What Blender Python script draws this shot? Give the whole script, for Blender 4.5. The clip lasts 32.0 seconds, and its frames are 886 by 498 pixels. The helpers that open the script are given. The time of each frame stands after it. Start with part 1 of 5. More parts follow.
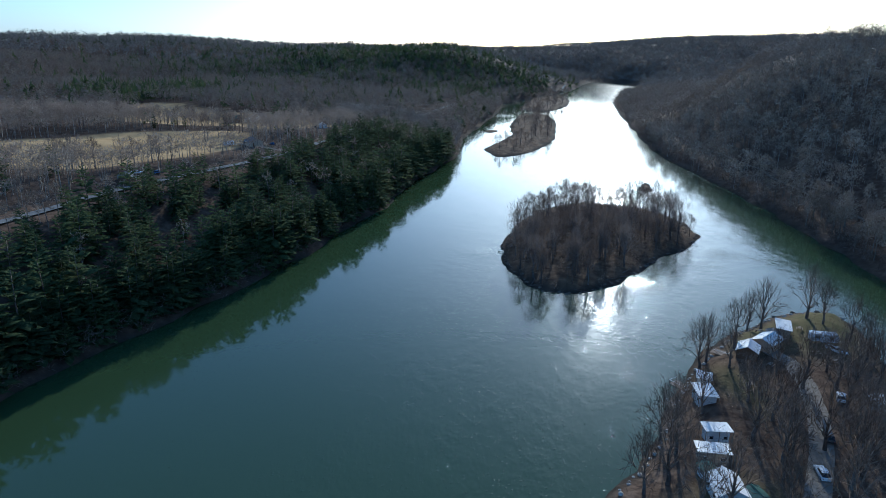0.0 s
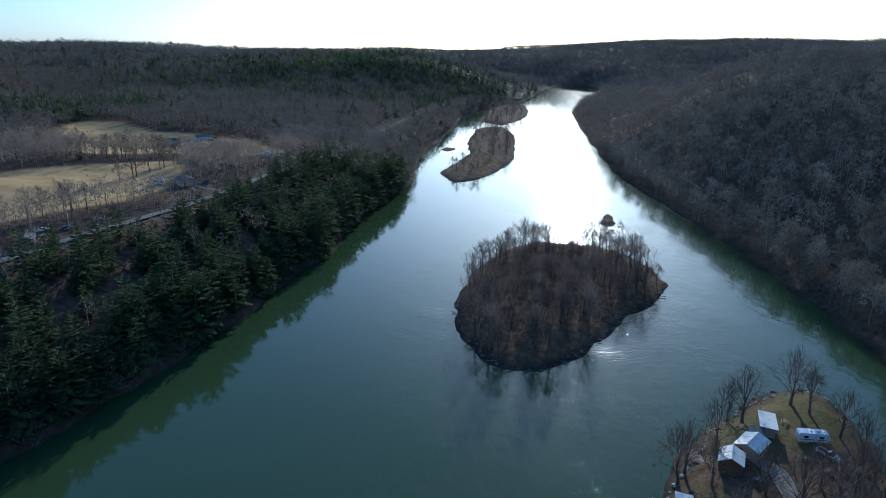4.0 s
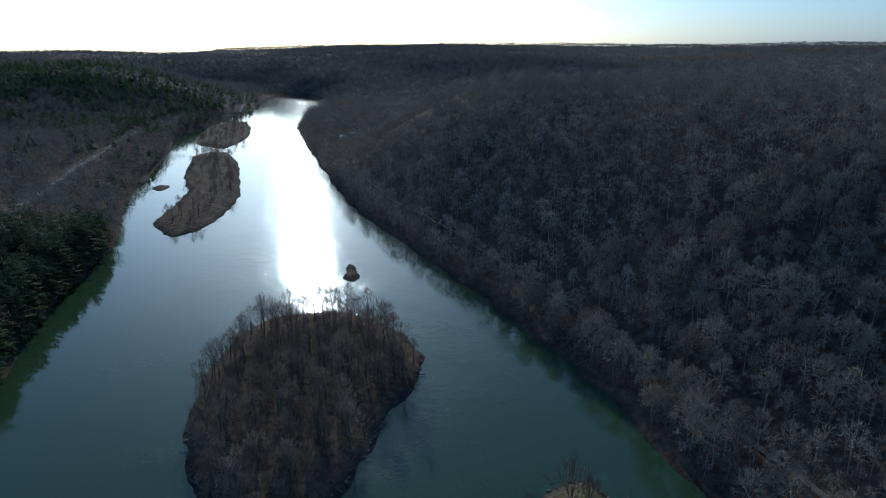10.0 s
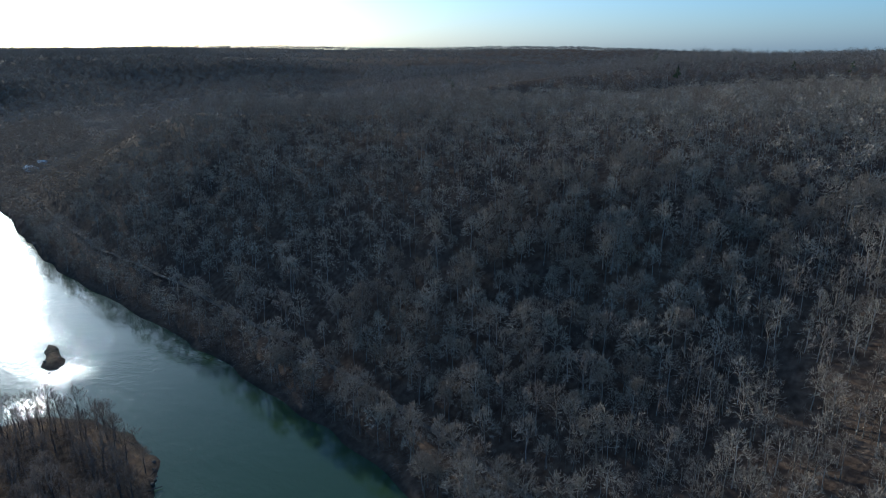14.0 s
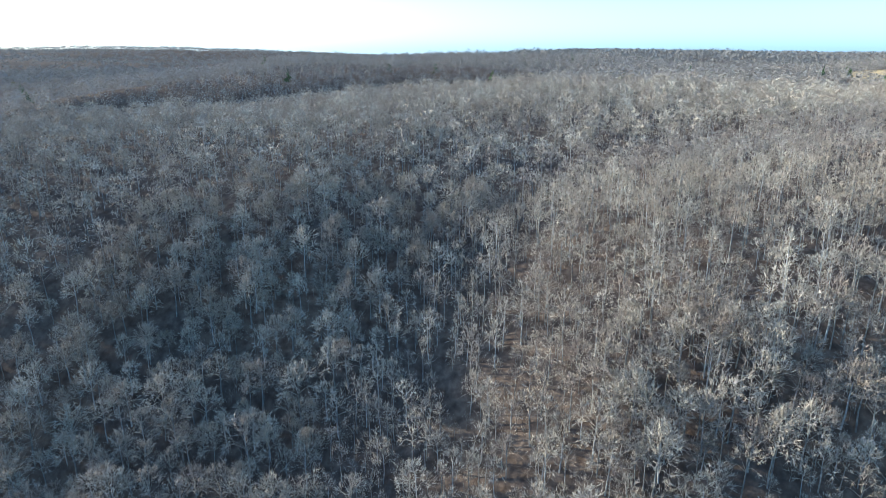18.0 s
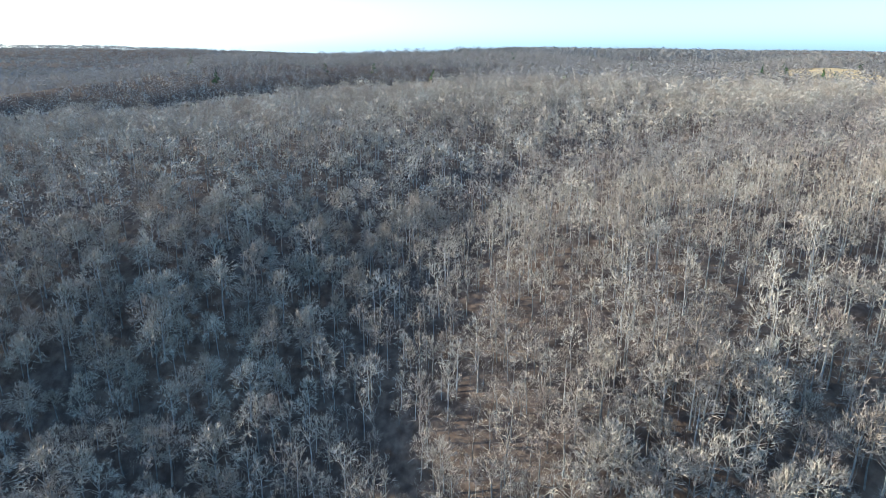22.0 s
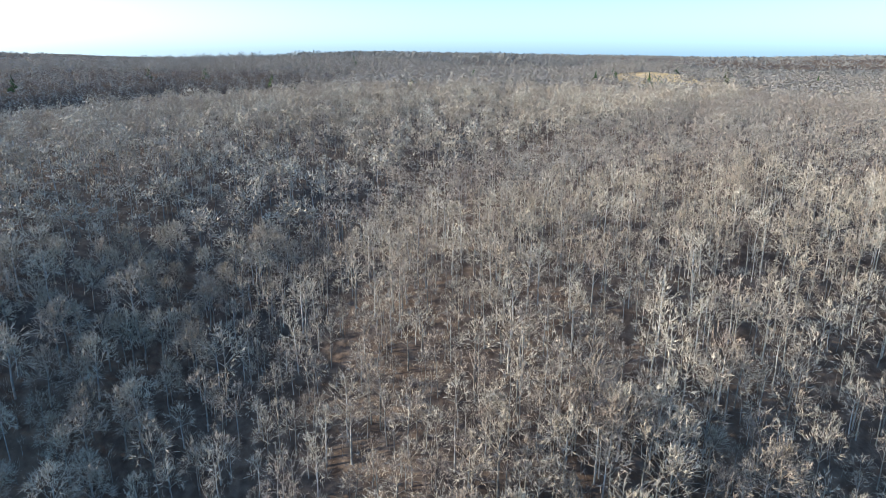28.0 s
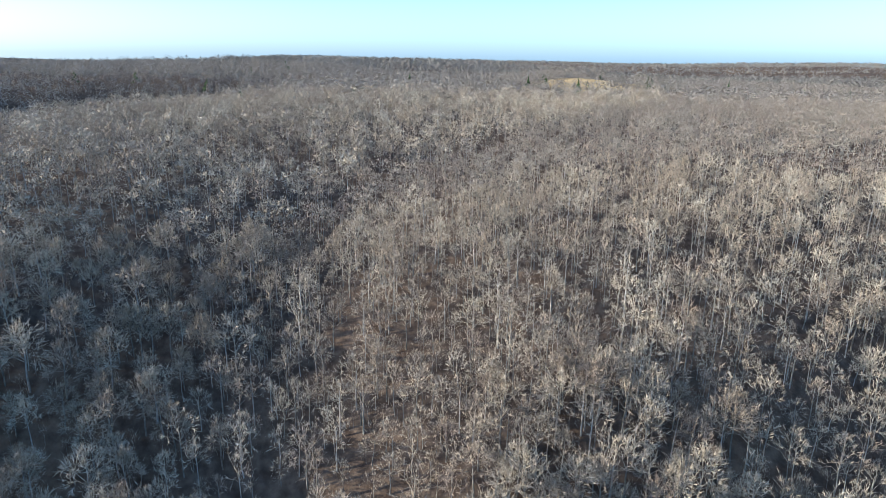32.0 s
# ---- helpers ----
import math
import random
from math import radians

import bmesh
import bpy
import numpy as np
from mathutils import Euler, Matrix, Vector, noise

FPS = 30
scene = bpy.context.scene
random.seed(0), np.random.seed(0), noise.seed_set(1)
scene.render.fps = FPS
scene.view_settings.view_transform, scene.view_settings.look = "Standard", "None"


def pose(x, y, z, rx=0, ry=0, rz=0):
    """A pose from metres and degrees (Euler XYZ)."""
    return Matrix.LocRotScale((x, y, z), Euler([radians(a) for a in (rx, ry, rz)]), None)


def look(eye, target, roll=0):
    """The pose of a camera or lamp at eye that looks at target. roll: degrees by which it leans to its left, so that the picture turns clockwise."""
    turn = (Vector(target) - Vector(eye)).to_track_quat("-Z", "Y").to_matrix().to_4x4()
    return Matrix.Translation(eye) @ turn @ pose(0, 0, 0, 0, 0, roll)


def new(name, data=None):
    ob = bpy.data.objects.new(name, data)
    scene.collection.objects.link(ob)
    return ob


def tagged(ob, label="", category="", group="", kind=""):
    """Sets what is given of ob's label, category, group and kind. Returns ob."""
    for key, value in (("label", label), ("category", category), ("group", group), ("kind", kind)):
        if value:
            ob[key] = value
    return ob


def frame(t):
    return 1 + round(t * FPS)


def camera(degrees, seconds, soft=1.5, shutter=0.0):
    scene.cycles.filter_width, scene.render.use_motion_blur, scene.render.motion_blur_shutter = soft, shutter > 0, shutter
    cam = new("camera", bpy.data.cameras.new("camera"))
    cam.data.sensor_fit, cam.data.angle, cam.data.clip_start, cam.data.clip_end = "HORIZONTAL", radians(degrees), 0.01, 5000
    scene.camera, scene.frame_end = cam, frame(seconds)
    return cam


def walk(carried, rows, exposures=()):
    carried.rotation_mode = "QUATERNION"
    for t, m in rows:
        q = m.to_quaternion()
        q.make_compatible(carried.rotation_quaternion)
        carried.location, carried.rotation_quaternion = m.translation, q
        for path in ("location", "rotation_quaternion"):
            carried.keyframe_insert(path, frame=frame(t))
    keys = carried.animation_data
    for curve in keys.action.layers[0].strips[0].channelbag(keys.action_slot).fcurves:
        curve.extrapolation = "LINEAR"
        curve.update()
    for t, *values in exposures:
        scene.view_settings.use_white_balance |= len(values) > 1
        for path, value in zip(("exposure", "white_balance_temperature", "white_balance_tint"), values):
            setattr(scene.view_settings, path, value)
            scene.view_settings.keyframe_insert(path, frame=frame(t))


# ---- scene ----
cam = camera(68.8, 32.0, soft=0.6)
METRES, EYE, TILT, LEAN, TURN = 220.0, 81.0, -17.0, 0.0, 0.0
ROWS = [
    (0.0, 0.0, 0.0, 0.0, -0.0, 0.0, -0.0),
    (0.5, 0.0057, 0.0141, 0.0132, -0.3, -0.0, 0.09),
    (1.0, 0.0106, 0.0285, 0.0264, -0.66, -0.01, 0.21),
    (1.5, 0.0145, 0.0432, 0.0398, -1.0, -0.0, 0.34),
    (2.0, 0.0176, 0.058, 0.0532, -1.31, -0.0, 0.45),
    (2.5, 0.0207, 0.0728, 0.0666, -1.64, -0.02, 0.56),
    (4.5, 0.0329, 0.1282, 0.1194, -4.21, -0.06, 1.47),
    (5.0, 0.0355, 0.1416, 0.1323, -5.33, -0.09, 1.8),
    (5.5, 0.0381, 0.1549, 0.145, -5.97, -0.12, 2.0),
    (6.0, 0.0408, 0.1678, 0.1579, -7.53, -0.18, 2.49),
    (6.5, 0.0444, 0.1806, 0.1704, -9.58, -0.28, 3.1),
    (7.0, 0.0476, 0.1928, 0.1832, -11.42, -0.41, 3.62),
    (7.5, 0.0522, 0.205, 0.1956, -13.09, -0.55, 4.1),
    (8.0, 0.056, 0.2171, 0.2081, -14.97, -0.71, 4.64),
    (8.5, 0.0612, 0.229, 0.2203, -17.42, -0.91, 5.38),
    (9.0, 0.0673, 0.2406, 0.2323, -20.47, -1.23, 6.21),
    (9.5, 0.0739, 0.2512, 0.2445, -23.28, -1.61, 7.0),
    (10.0, 0.0806, 0.262, 0.2565, -25.94, -1.97, 7.71),
    (10.5, 0.0888, 0.2727, 0.2679, -28.57, -2.32, 8.4),
    (11.0, 0.0962, 0.2821, 0.2803, -31.09, -2.73, 9.03),
    (11.5, 0.105, 0.2922, 0.2909, -33.6, -3.1, 9.63),
    (12.0, 0.1141, 0.3011, 0.3028, -36.17, -3.57, 10.26),
    (12.5, 0.1243, 0.3089, 0.3139, -38.8, -4.04, 10.9),
    (13.0, 0.1351, 0.317, 0.3246, -41.83, -4.62, 11.56),
    (13.5, 0.1457, 0.3246, 0.3353, -45.55, -5.37, 12.3),
    (15.5, 0.191, 0.3481, 0.3719, -59.9, -8.76, 14.7),
    (16.0, 0.2035, 0.3534, 0.3745, -64.45, -9.92, 15.31),
    (16.5, 0.2167, 0.3583, 0.376, -69.63, -11.28, 15.81),
    (17.0, 0.2309, 0.3622, 0.3772, -74.63, -12.64, 16.19),
    (17.5, 0.245, 0.3645, 0.3787, -78.85, -13.87, 16.46),
    (18.0, 0.2594, 0.3665, 0.3798, -82.45, -14.92, 16.62),
    (18.5, 0.274, 0.3682, 0.381, -84.67, -15.59, 16.68),
    (19.0, 0.2891, 0.3697, 0.3816, -85.11, -15.73, 16.69),
    (19.5, 0.3048, 0.3709, 0.3823, -85.47, -15.86, 16.72),
    (20.0, 0.3211, 0.3726, 0.3835, -85.94, -16.03, 16.74),
    (20.5, 0.3379, 0.373, 0.3834, -86.36, -16.13, 16.77),
    (21.0, 0.3551, 0.3745, 0.3836, -86.89, -16.26, 16.77),
    (21.5, 0.3723, 0.3757, 0.3846, -87.38, -16.44, 16.79),
    (22.0, 0.39, 0.3766, 0.3852, -87.82, -16.58, 16.79),
    (22.5, 0.4077, 0.3771, 0.3851, -88.22, -16.67, 16.83),
    (23.0, 0.4256, 0.3774, 0.3856, -88.66, -16.81, 16.85),
    (23.5, 0.4425, 0.378, 0.386, -89.11, -16.94, 16.86),
    (24.0, 0.461, 0.3779, 0.3864, -89.87, -17.18, 16.88),
    (24.5, 0.4795, 0.3775, 0.3865, -91.34, -17.56, 16.88),
    (25.0, 0.4954, 0.3768, 0.3874, -93.38, -18.13, 16.82),
    (25.5, 0.5067, 0.376, 0.3876, -95.49, -18.72, 16.8),
    (27.5, 0.5121, 0.3767, 0.3895, -101.05, -20.17, 16.41),
    (28.0, 0.5072, 0.3812, 0.3915, -101.91, -20.3, 16.25),
    (28.5, 0.5015, 0.3877, 0.3941, -103.14, -20.56, 16.08),
    (29.0, 0.4951, 0.3958, 0.3973, -104.24, -20.79, 15.92),
    (29.5, 0.4882, 0.4055, 0.4009, -105.03, -20.95, 15.79),
    (30.0, 0.4808, 0.4159, 0.4048, -105.71, -21.09, 15.68),
    (30.5, 0.4731, 0.4273, 0.4089, -106.49, -21.26, 15.58),
    (31.0, 0.4653, 0.4397, 0.4134, -107.3, -21.45, 15.48),
    (31.5, 0.4573, 0.4526, 0.4179, -107.96, -21.59, 15.4),
    (32.0, 0.449, 0.466, 0.4225, -108.66, -21.76, 15.32),
]
EXPOSURES = [(0.0, 0.65, 4350, 2), (6.0, 0.35, 4350, 2), (9.0, 0.05, 4350, 1), (11.0, 0.03, 4400, 0), (13.5, -0.1, 4450, 0), (15.5, 2.9, 4450, -3), (17.0, 2.38, 4500, -3), (20.0, 1.99, 4600, -1), (22.0, 2.1, 4650, -1), (23.0, 2.17, 4700, 0), (24.0, 2.0, 4730, 0), (25.0, 1.9, 4750, 1), (28.0, 1.9, 4800, 1), (32.0, 1.79, 4850, 2)]
walk(cam, [(t, pose(0, 0, EYE, TILT, LEAN, TURN) @ pose(METRES * x, METRES * y, METRES * z, 90 + pitch, roll, yaw)) for t, x, y, z, yaw, pitch, roll in ROWS], EXPOSURES)

# ---- light ----
SUN_AZ, SUN_EL = radians(14.5), radians(16.5)
world = bpy.data.worlds.new("sky")
scene.world = world
world.use_nodes = True
wn = world.node_tree
sky = wn.nodes.new("ShaderNodeTexSky")
sky.sky_type = "NISHITA"
sky.sun_disc = False
sky.sun_elevation, sky.sun_rotation = SUN_EL, SUN_AZ
sky.air_density, sky.dust_density, sky.ozone_density = 1.0, 1.3, 2.3
# a thin veil of high cloud lies over the clear sky
veil = wn.nodes.new("ShaderNodeMix")
veil.data_type, veil.blend_type = "RGBA", "ADD"
veil.inputs[0].default_value = 1.0
veil.inputs[7].default_value = (0.3, 0.62, 1.1, 1)
wn.links.new(sky.outputs[0], veil.inputs[6])
# and pale haze lies along the horizon
way = wn.nodes.new("ShaderNodeTexCoord")
rise = wn.nodes.new("ShaderNodeSeparateXYZ")
wn.links.new(way.outputs["Generated"], rise.inputs[0])
low = wn.nodes.new("ShaderNodeMapRange")
low.inputs["From Min"].default_value, low.inputs["From Max"].default_value = 0.13, 0.0
wn.links.new(rise.outputs[2], low.inputs["Value"])
haze = wn.nodes.new("ShaderNodeMix")
haze.data_type, haze.blend_type = "RGBA", "ADD"
haze.inputs[7].default_value = (0.5, 0.5, 0.42, 1)
wn.links.new(low.outputs[0], haze.inputs[0])
wn.links.new(veil.outputs[2], haze.inputs[6])
wn.links.new(haze.outputs[2], wn.nodes["Background"].inputs[0])
wn.nodes["Background"].inputs[1].default_value = 0.08
sun_data = bpy.data.lights.new("sun", "SUN")
sun_data.energy, sun_data.angle, sun_data.color = 4.3, radians(0.6), (1.0, 0.79, 0.55)
sun = new("sun", sun_data)
SUN_DIR = Vector((math.sin(SUN_AZ) * math.cos(SUN_EL), math.cos(SUN_AZ) * math.cos(SUN_EL), math.sin(SUN_EL)))
sun.matrix_world = look(SUN_DIR * 900, (0, 0, 0))


# ---- materials ----
def material(name, rough=0.8, metal=0.0):
    m = bpy.data.materials.new(name)
    m.use_nodes = True
    b = m.node_tree.nodes["Principled BSDF"]
    b.inputs["Roughness"].default_value, b.inputs["Metallic"].default_value = rough, metal
    b.inputs["Specular IOR Level"].default_value = 0.3 if rough < 0.5 else 0.06 if rough < 0.8 else 0.01
    return m, m.node_tree, b


def noise_node(nt, scale, detail=3.0, coords="Object", stretch=None):
    tc = nt.nodes.new("ShaderNodeTexCoord")
    n = nt.nodes.new("ShaderNodeTexNoise")
    n.inputs["Scale"].default_value, n.inputs["Detail"].default_value = scale, detail
    src = tc.outputs[coords]
    if stretch:
        mp = nt.nodes.new("ShaderNodeMapping")
        mp.inputs["Scale"].default_value = stretch
        nt.links.new(src, mp.inputs[0])
        src = mp.outputs[0]
    nt.links.new(src, n.inputs["Vector"])
    return n.outputs["Fac"]


def ramp(nt, fac, stops):
    r = nt.nodes.new("ShaderNodeValToRGB")
    while len(r.color_ramp.elements) < len(stops):
        r.color_ramp.elements.new(0.5)
    for e, (p, c) in zip(r.color_ramp.elements, stops):
        e.position, e.color = p, (*c, 1)
    nt.links.new(fac, r.inputs[0])
    return r.outputs[0]


def mix(nt, fac, a, b, kind="MIX"):
    m = nt.nodes.new("ShaderNodeMix")
    m.data_type, m.blend_type = "RGBA", kind
    for sock, v in ((m.inputs[0], fac), (m.inputs[6], a), (m.inputs[7], b)):
        if isinstance(v, (int, float)):
            sock.default_value = v
        elif isinstance(v, tuple):
            sock.default_value = (*v, 1)
        else:
            nt.links.new(v, sock)
    return m.outputs[2]


def math_node(nt, op, a, b=None):
    m = nt.nodes.new("ShaderNodeMath")
    m.operation = op
    for sock, v in zip(m.inputs, (a, b)):
        if v is None:
            continue
        if isinstance(v, (int, float)):
            sock.default_value = v
        else:
            nt.links.new(v, sock)
    return m.outputs[0]


def bump(nt, b, height, strength=0.4, dist=0.05):
    n = nt.nodes.new("ShaderNodeBump")
    n.inputs["Strength"].default_value, n.inputs["Distance"].default_value = strength, dist
    nt.links.new(height, n.inputs["Height"])
    nt.links.new(n.outputs[0], b.inputs["Normal"])


def attribute(nt, name):
    a = nt.nodes.new("ShaderNodeAttribute")
    a.attribute_name = name
    return a.outputs["Fac"]


def plant_material(name, stops, rough=0.85, through_light=0.0):
    """Bark, twigs or needles: the colour goes by the tree and by fine grain; open twig clumps let some light pass."""
    m, nt, b = material(name, rough)
    b.inputs["Specular IOR Level"].default_value = 0.01
    info = nt.nodes.new("ShaderNodeObjectInfo")
    tone = math_node(nt, "FRACT", math_node(nt, "ADD", attribute(nt, "tone"), info.outputs["Random"]))
    col = ramp(nt, tone, stops)
    grain = noise_node(nt, 1.3, 4)
    shade = ramp(nt, grain, [(0.3, (0.58, 0.58, 0.58)), (0.7, (1.36, 1.36, 1.36))])
    col = mix(nt, 1.0, col, shade, "MULTIPLY")
    nt.links.new(col, b.inputs["Base Color"])
    if through_light:
        thin, both = nt.nodes.new("ShaderNodeBsdfTranslucent"), nt.nodes.new("ShaderNodeMixShader")
        nt.links.new(col, thin.inputs[0])
        both.inputs[0].default_value = through_light
        nt.links.new(b.outputs[0], both.inputs[1])
        nt.links.new(thin.outputs[0], both.inputs[2])
        nt.links.new(both.outputs[0], nt.nodes["Material Output"].inputs[0])
    return m


def simple(name, colour, rough=0.7, scale=2.0, vary=0.25, metal=0.0, relief=0.0, stretch=None):
    """A weathered plain surface with stains and fine grain."""
    m, nt, b = material(name, rough, metal)
    big = noise_node(nt, scale, 4, stretch=stretch)
    fine = noise_node(nt, scale * 14, 2, stretch=stretch)
    f = math_node(nt, "ADD", math_node(nt, "MULTIPLY", big, 0.7), math_node(nt, "MULTIPLY", fine, 0.3))
    dark = tuple(c * (1 - vary) for c in colour)
    light = tuple(min(0.95, c * (1 + vary * 0.7)) for c in colour)
    nt.links.new(ramp(nt, f, [(0.3, dark), (0.7, light)]), b.inputs["Base Color"])
    if relief:
        bump(nt, b, fine, relief)
    return m


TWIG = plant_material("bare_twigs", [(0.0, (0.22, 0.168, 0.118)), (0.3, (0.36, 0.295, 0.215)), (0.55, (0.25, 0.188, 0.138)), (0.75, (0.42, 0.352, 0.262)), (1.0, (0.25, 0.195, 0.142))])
BARK = plant_material("grey_bark", [(0.0, (0.15, 0.13, 0.105)), (0.55, (0.22, 0.195, 0.16)), (0.8, (0.33, 0.3, 0.26)), (1.0, (0.17, 0.148, 0.12))])
# far crowns barely shade themselves, so self-shade is put into this darker colour
FAR_SHADED_TWIG = plant_material("far_canopy_with_shade", [(0.0, (0.2, 0.165, 0.13)), (0.3, (0.25, 0.212, 0.17)), (0.55, (0.205, 0.16, 0.127)), (0.75, (0.275, 0.235, 0.19)), (1.0, (0.22, 0.185, 0.15))], through_light=0.12)
# the valley's own brown, darkened further by backlit shade put into the colour
VALLEY_SHADED_TWIG = plant_material("valley_canopy_with_shade", [(0.0, (0.15, 0.122, 0.093)), (0.3, (0.2, 0.166, 0.13)), (0.55, (0.16, 0.12, 0.094)), (0.75, (0.225, 0.19, 0.15)), (1.0, (0.175, 0.147, 0.116))], through_light=0.2)
# sparse skyline crowns lack self-shadow; that shade is put into the dark colour
SKYLINE_SHADED_TWIG = plant_material("skyline_canopy_with_shade", [(0.0, (0.15, 0.128, 0.106)), (0.5, (0.2, 0.175, 0.148)), (1.0, (0.175, 0.152, 0.128))], through_light=0.15)
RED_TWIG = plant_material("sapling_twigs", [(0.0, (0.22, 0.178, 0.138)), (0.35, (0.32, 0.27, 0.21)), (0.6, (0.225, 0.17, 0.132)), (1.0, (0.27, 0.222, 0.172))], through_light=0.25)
DARK_TWIG = plant_material("river_twigs", [(0.0, (0.13, 0.098, 0.076)), (0.5, (0.185, 0.145, 0.114)), (1.0, (0.235, 0.187, 0.148))], through_light=0.18)
CAMP_TWIG = plant_material("camp_twigs", [(0.0, (0.12, 0.085, 0.058)), (0.5, (0.165, 0.122, 0.086)), (1.0, (0.21, 0.16, 0.115))])
BRUSH_TWIG = plant_material("brush_twigs", [(0.0, (0.2, 0.135, 0.085)), (0.4, (0.28, 0.195, 0.13)), (0.7, (0.23, 0.17, 0.125)), (1.0, (0.33, 0.25, 0.175))], through_light=0.3)
DARK_BARK = plant_material("river_bark", [(0.0, (0.09, 0.072, 0.06)), (0.5, (0.13, 0.108, 0.092)), (1.0, (0.18, 0.155, 0.13))])
NEEDLE = plant_material("dark_needles", [(0.0, (0.045, 0.06, 0.029)), (0.4, (0.072, 0.092, 0.038)), (0.7, (0.095, 0.11, 0.046)), (1.0, (0.054, 0.072, 0.034))], through_light=0.28)


def ground_material():
    m, nt, b = material("forest_floor", 0.95)
    leaf = ramp(nt, noise_node(nt, 0.35, 6), [(0.3, (0.055, 0.038, 0.027)), (0.5, (0.092, 0.066, 0.047)), (0.72, (0.145, 0.106, 0.076))])
    patch = ramp(nt, noise_node(nt, 0.02, 3), [(0.35, (0.8, 0.8, 0.82)), (0.65, (1.15, 1.08, 1.0))])
    wood = mix(nt, 1.0, leaf, patch, "MULTIPLY")
    hay = ramp(nt, noise_node(nt, 0.09, 5), [(0.3, (0.3, 0.2, 0.09)), (0.5, (0.38, 0.26, 0.12)), (0.75, (0.44, 0.31, 0.155))])
    lawn = ramp(nt, noise_node(nt, 0.16, 5), [(0.3, (0.07, 0.064, 0.028)), (0.52, (0.11, 0.092, 0.043)), (0.75, (0.15, 0.118, 0.062))])
    mud = ramp(nt, noise_node(nt, 0.5, 5), [(0.3, (0.022, 0.019, 0.015)), (0.7, (0.055, 0.046, 0.035))])
    reed = ramp(nt, noise_node(nt, 0.3, 6), [(0.3, (0.055, 0.038, 0.025)), (0.5, (0.105, 0.07, 0.043)), (0.75, (0.19, 0.128, 0.077))])
    col = mix(nt, attribute(nt, "field"), wood, hay)
    col = mix(nt, attribute(nt, "lawn"), col, lawn)
    col = mix(nt, attribute(nt, "reed"), col, reed)
    col = mix(nt, attribute(nt, "mud"), col, mud)
    nt.links.new(col, b.inputs["Base Color"])
    bump(nt, b, noise_node(nt, 0.8, 6), 0.6, 0.5)
    return m


def water_material():
    m, nt, b = material("river_water", 0.04)
    b.inputs["Base Color"].default_value = (0.03, 0.05, 0.021, 1)
    b.inputs["IOR"].default_value = 1.333
    b.inputs["Specular IOR Level"].default_value = 0.5
    swell = noise_node(nt, 0.34, 2, stretch=(1.0, 0.6, 1))
    chop = noise_node(nt, 1.1, 5, stretch=(1.0, 0.6, 1))
    calm = ramp(nt, noise_node(nt, 0.012, 3), [(0.38, (0.45, 0.45, 0.45)), (0.62, (1.0, 1.0, 1.0))])
    tc = nt.nodes.new("ShaderNodeTexCoord")
    # the water lies calmer under the left bank
    sep = nt.nodes.new("ShaderNodeSeparateXYZ")
    nt.links.new(tc.outputs["Object"], sep.inputs[0])
    off = math_node(nt, "SUBTRACT", math_node(nt, "ADD", sep.outputs[0], 131.0), math_node(nt, "MULTIPLY", sep.outputs[1], 0.27))
    open_water = ramp(nt, math_node(nt, "DIVIDE", off, 200.0), [(0.1, (0.3, 0.3, 0.3)), (0.55, (1.0, 1.0, 1.0))])
    calm = mix(nt, 1.0, calm, open_water, "MULTIPLY")
    paws = ramp(nt, noise_node(nt, 0.07, 4, stretch=(1.0, 0.45, 1)), [(0.36, (0.5, 0.5, 0.5)), (0.62, (1.35, 1.35, 1.35))])
    calm = mix(nt, 1.0, calm, paws, "MULTIPLY")
    riffle = None
    for place, reach in (((128, 372, 0), 26), ((100, 352, 0), 20), ((100, 244, 0), 18), ((88, 232, 0), 17), ((76, 222, 0), 14), ((114, 256, 0), 14), ((19, 262, 0), 14), ((60, 870, 0), 40)):
        d = nt.nodes.new("ShaderNodeVectorMath")
        d.operation = "DISTANCE"
        nt.links.new(tc.outputs["Object"], d.inputs[0])
        d.inputs[1].default_value = place
        k = math_node(nt, "MAXIMUM", math_node(nt, "SUBTRACT", 1.0, math_node(nt, "DIVIDE", d.outputs["Value"], reach)), 0.0)
        riffle = k if riffle is None else math_node(nt, "MAXIMUM", riffle, k)
    rapid = math_node(nt, "MULTIPLY", math_node(nt, "MULTIPLY", noise_node(nt, 1.3, 4), riffle), 0.32)
    h = math_node(nt, "ADD", math_node(nt, "MULTIPLY", swell, 0.22), math_node(nt, "MULTIPLY", chop, 0.1))
    h = math_node(nt, "ADD", math_node(nt, "MULTIPLY", h, calm), rapid)
    crest = nt.nodes.new("ShaderNodeTexVoronoi")
    crest.inputs["Scale"].default_value = 1.3
    bend = nt.nodes.new("ShaderNodeTexNoise")
    bend.inputs["Scale"].default_value = 2.2
    nt.links.new(tc.outputs["Object"], bend.inputs["Vector"])
    drift = nt.nodes.new("ShaderNodeVectorMath")
    drift.operation = "MULTIPLY_ADD"
    nt.links.new(bend.outputs["Color"], drift.inputs[0])
    drift.inputs[1].default_value = (0.7, 0.7, 0)
    nt.links.new(tc.outputs["Object"], drift.inputs[2])
    nt.links.new(drift.outputs[0], crest.inputs["Vector"])
    pick = nt.nodes.new("ShaderNodeSeparateColor")
    nt.links.new(crest.outputs["Color"], pick.inputs[0])
    few = math_node(nt, "MULTIPLY", math_node(nt, "GREATER_THAN", pick.outputs[2], 0.55), open_water)
    # scattered steep wavelets
    disc = math_node(nt, "MAXIMUM", math_node(nt, "SUBTRACT", 0.3, crest.outputs["Distance"]), 0.0)
    steep = math_node(nt, "ADD", math_node(nt, "MULTIPLY", pick.outputs[1], 0.38), 0.1)
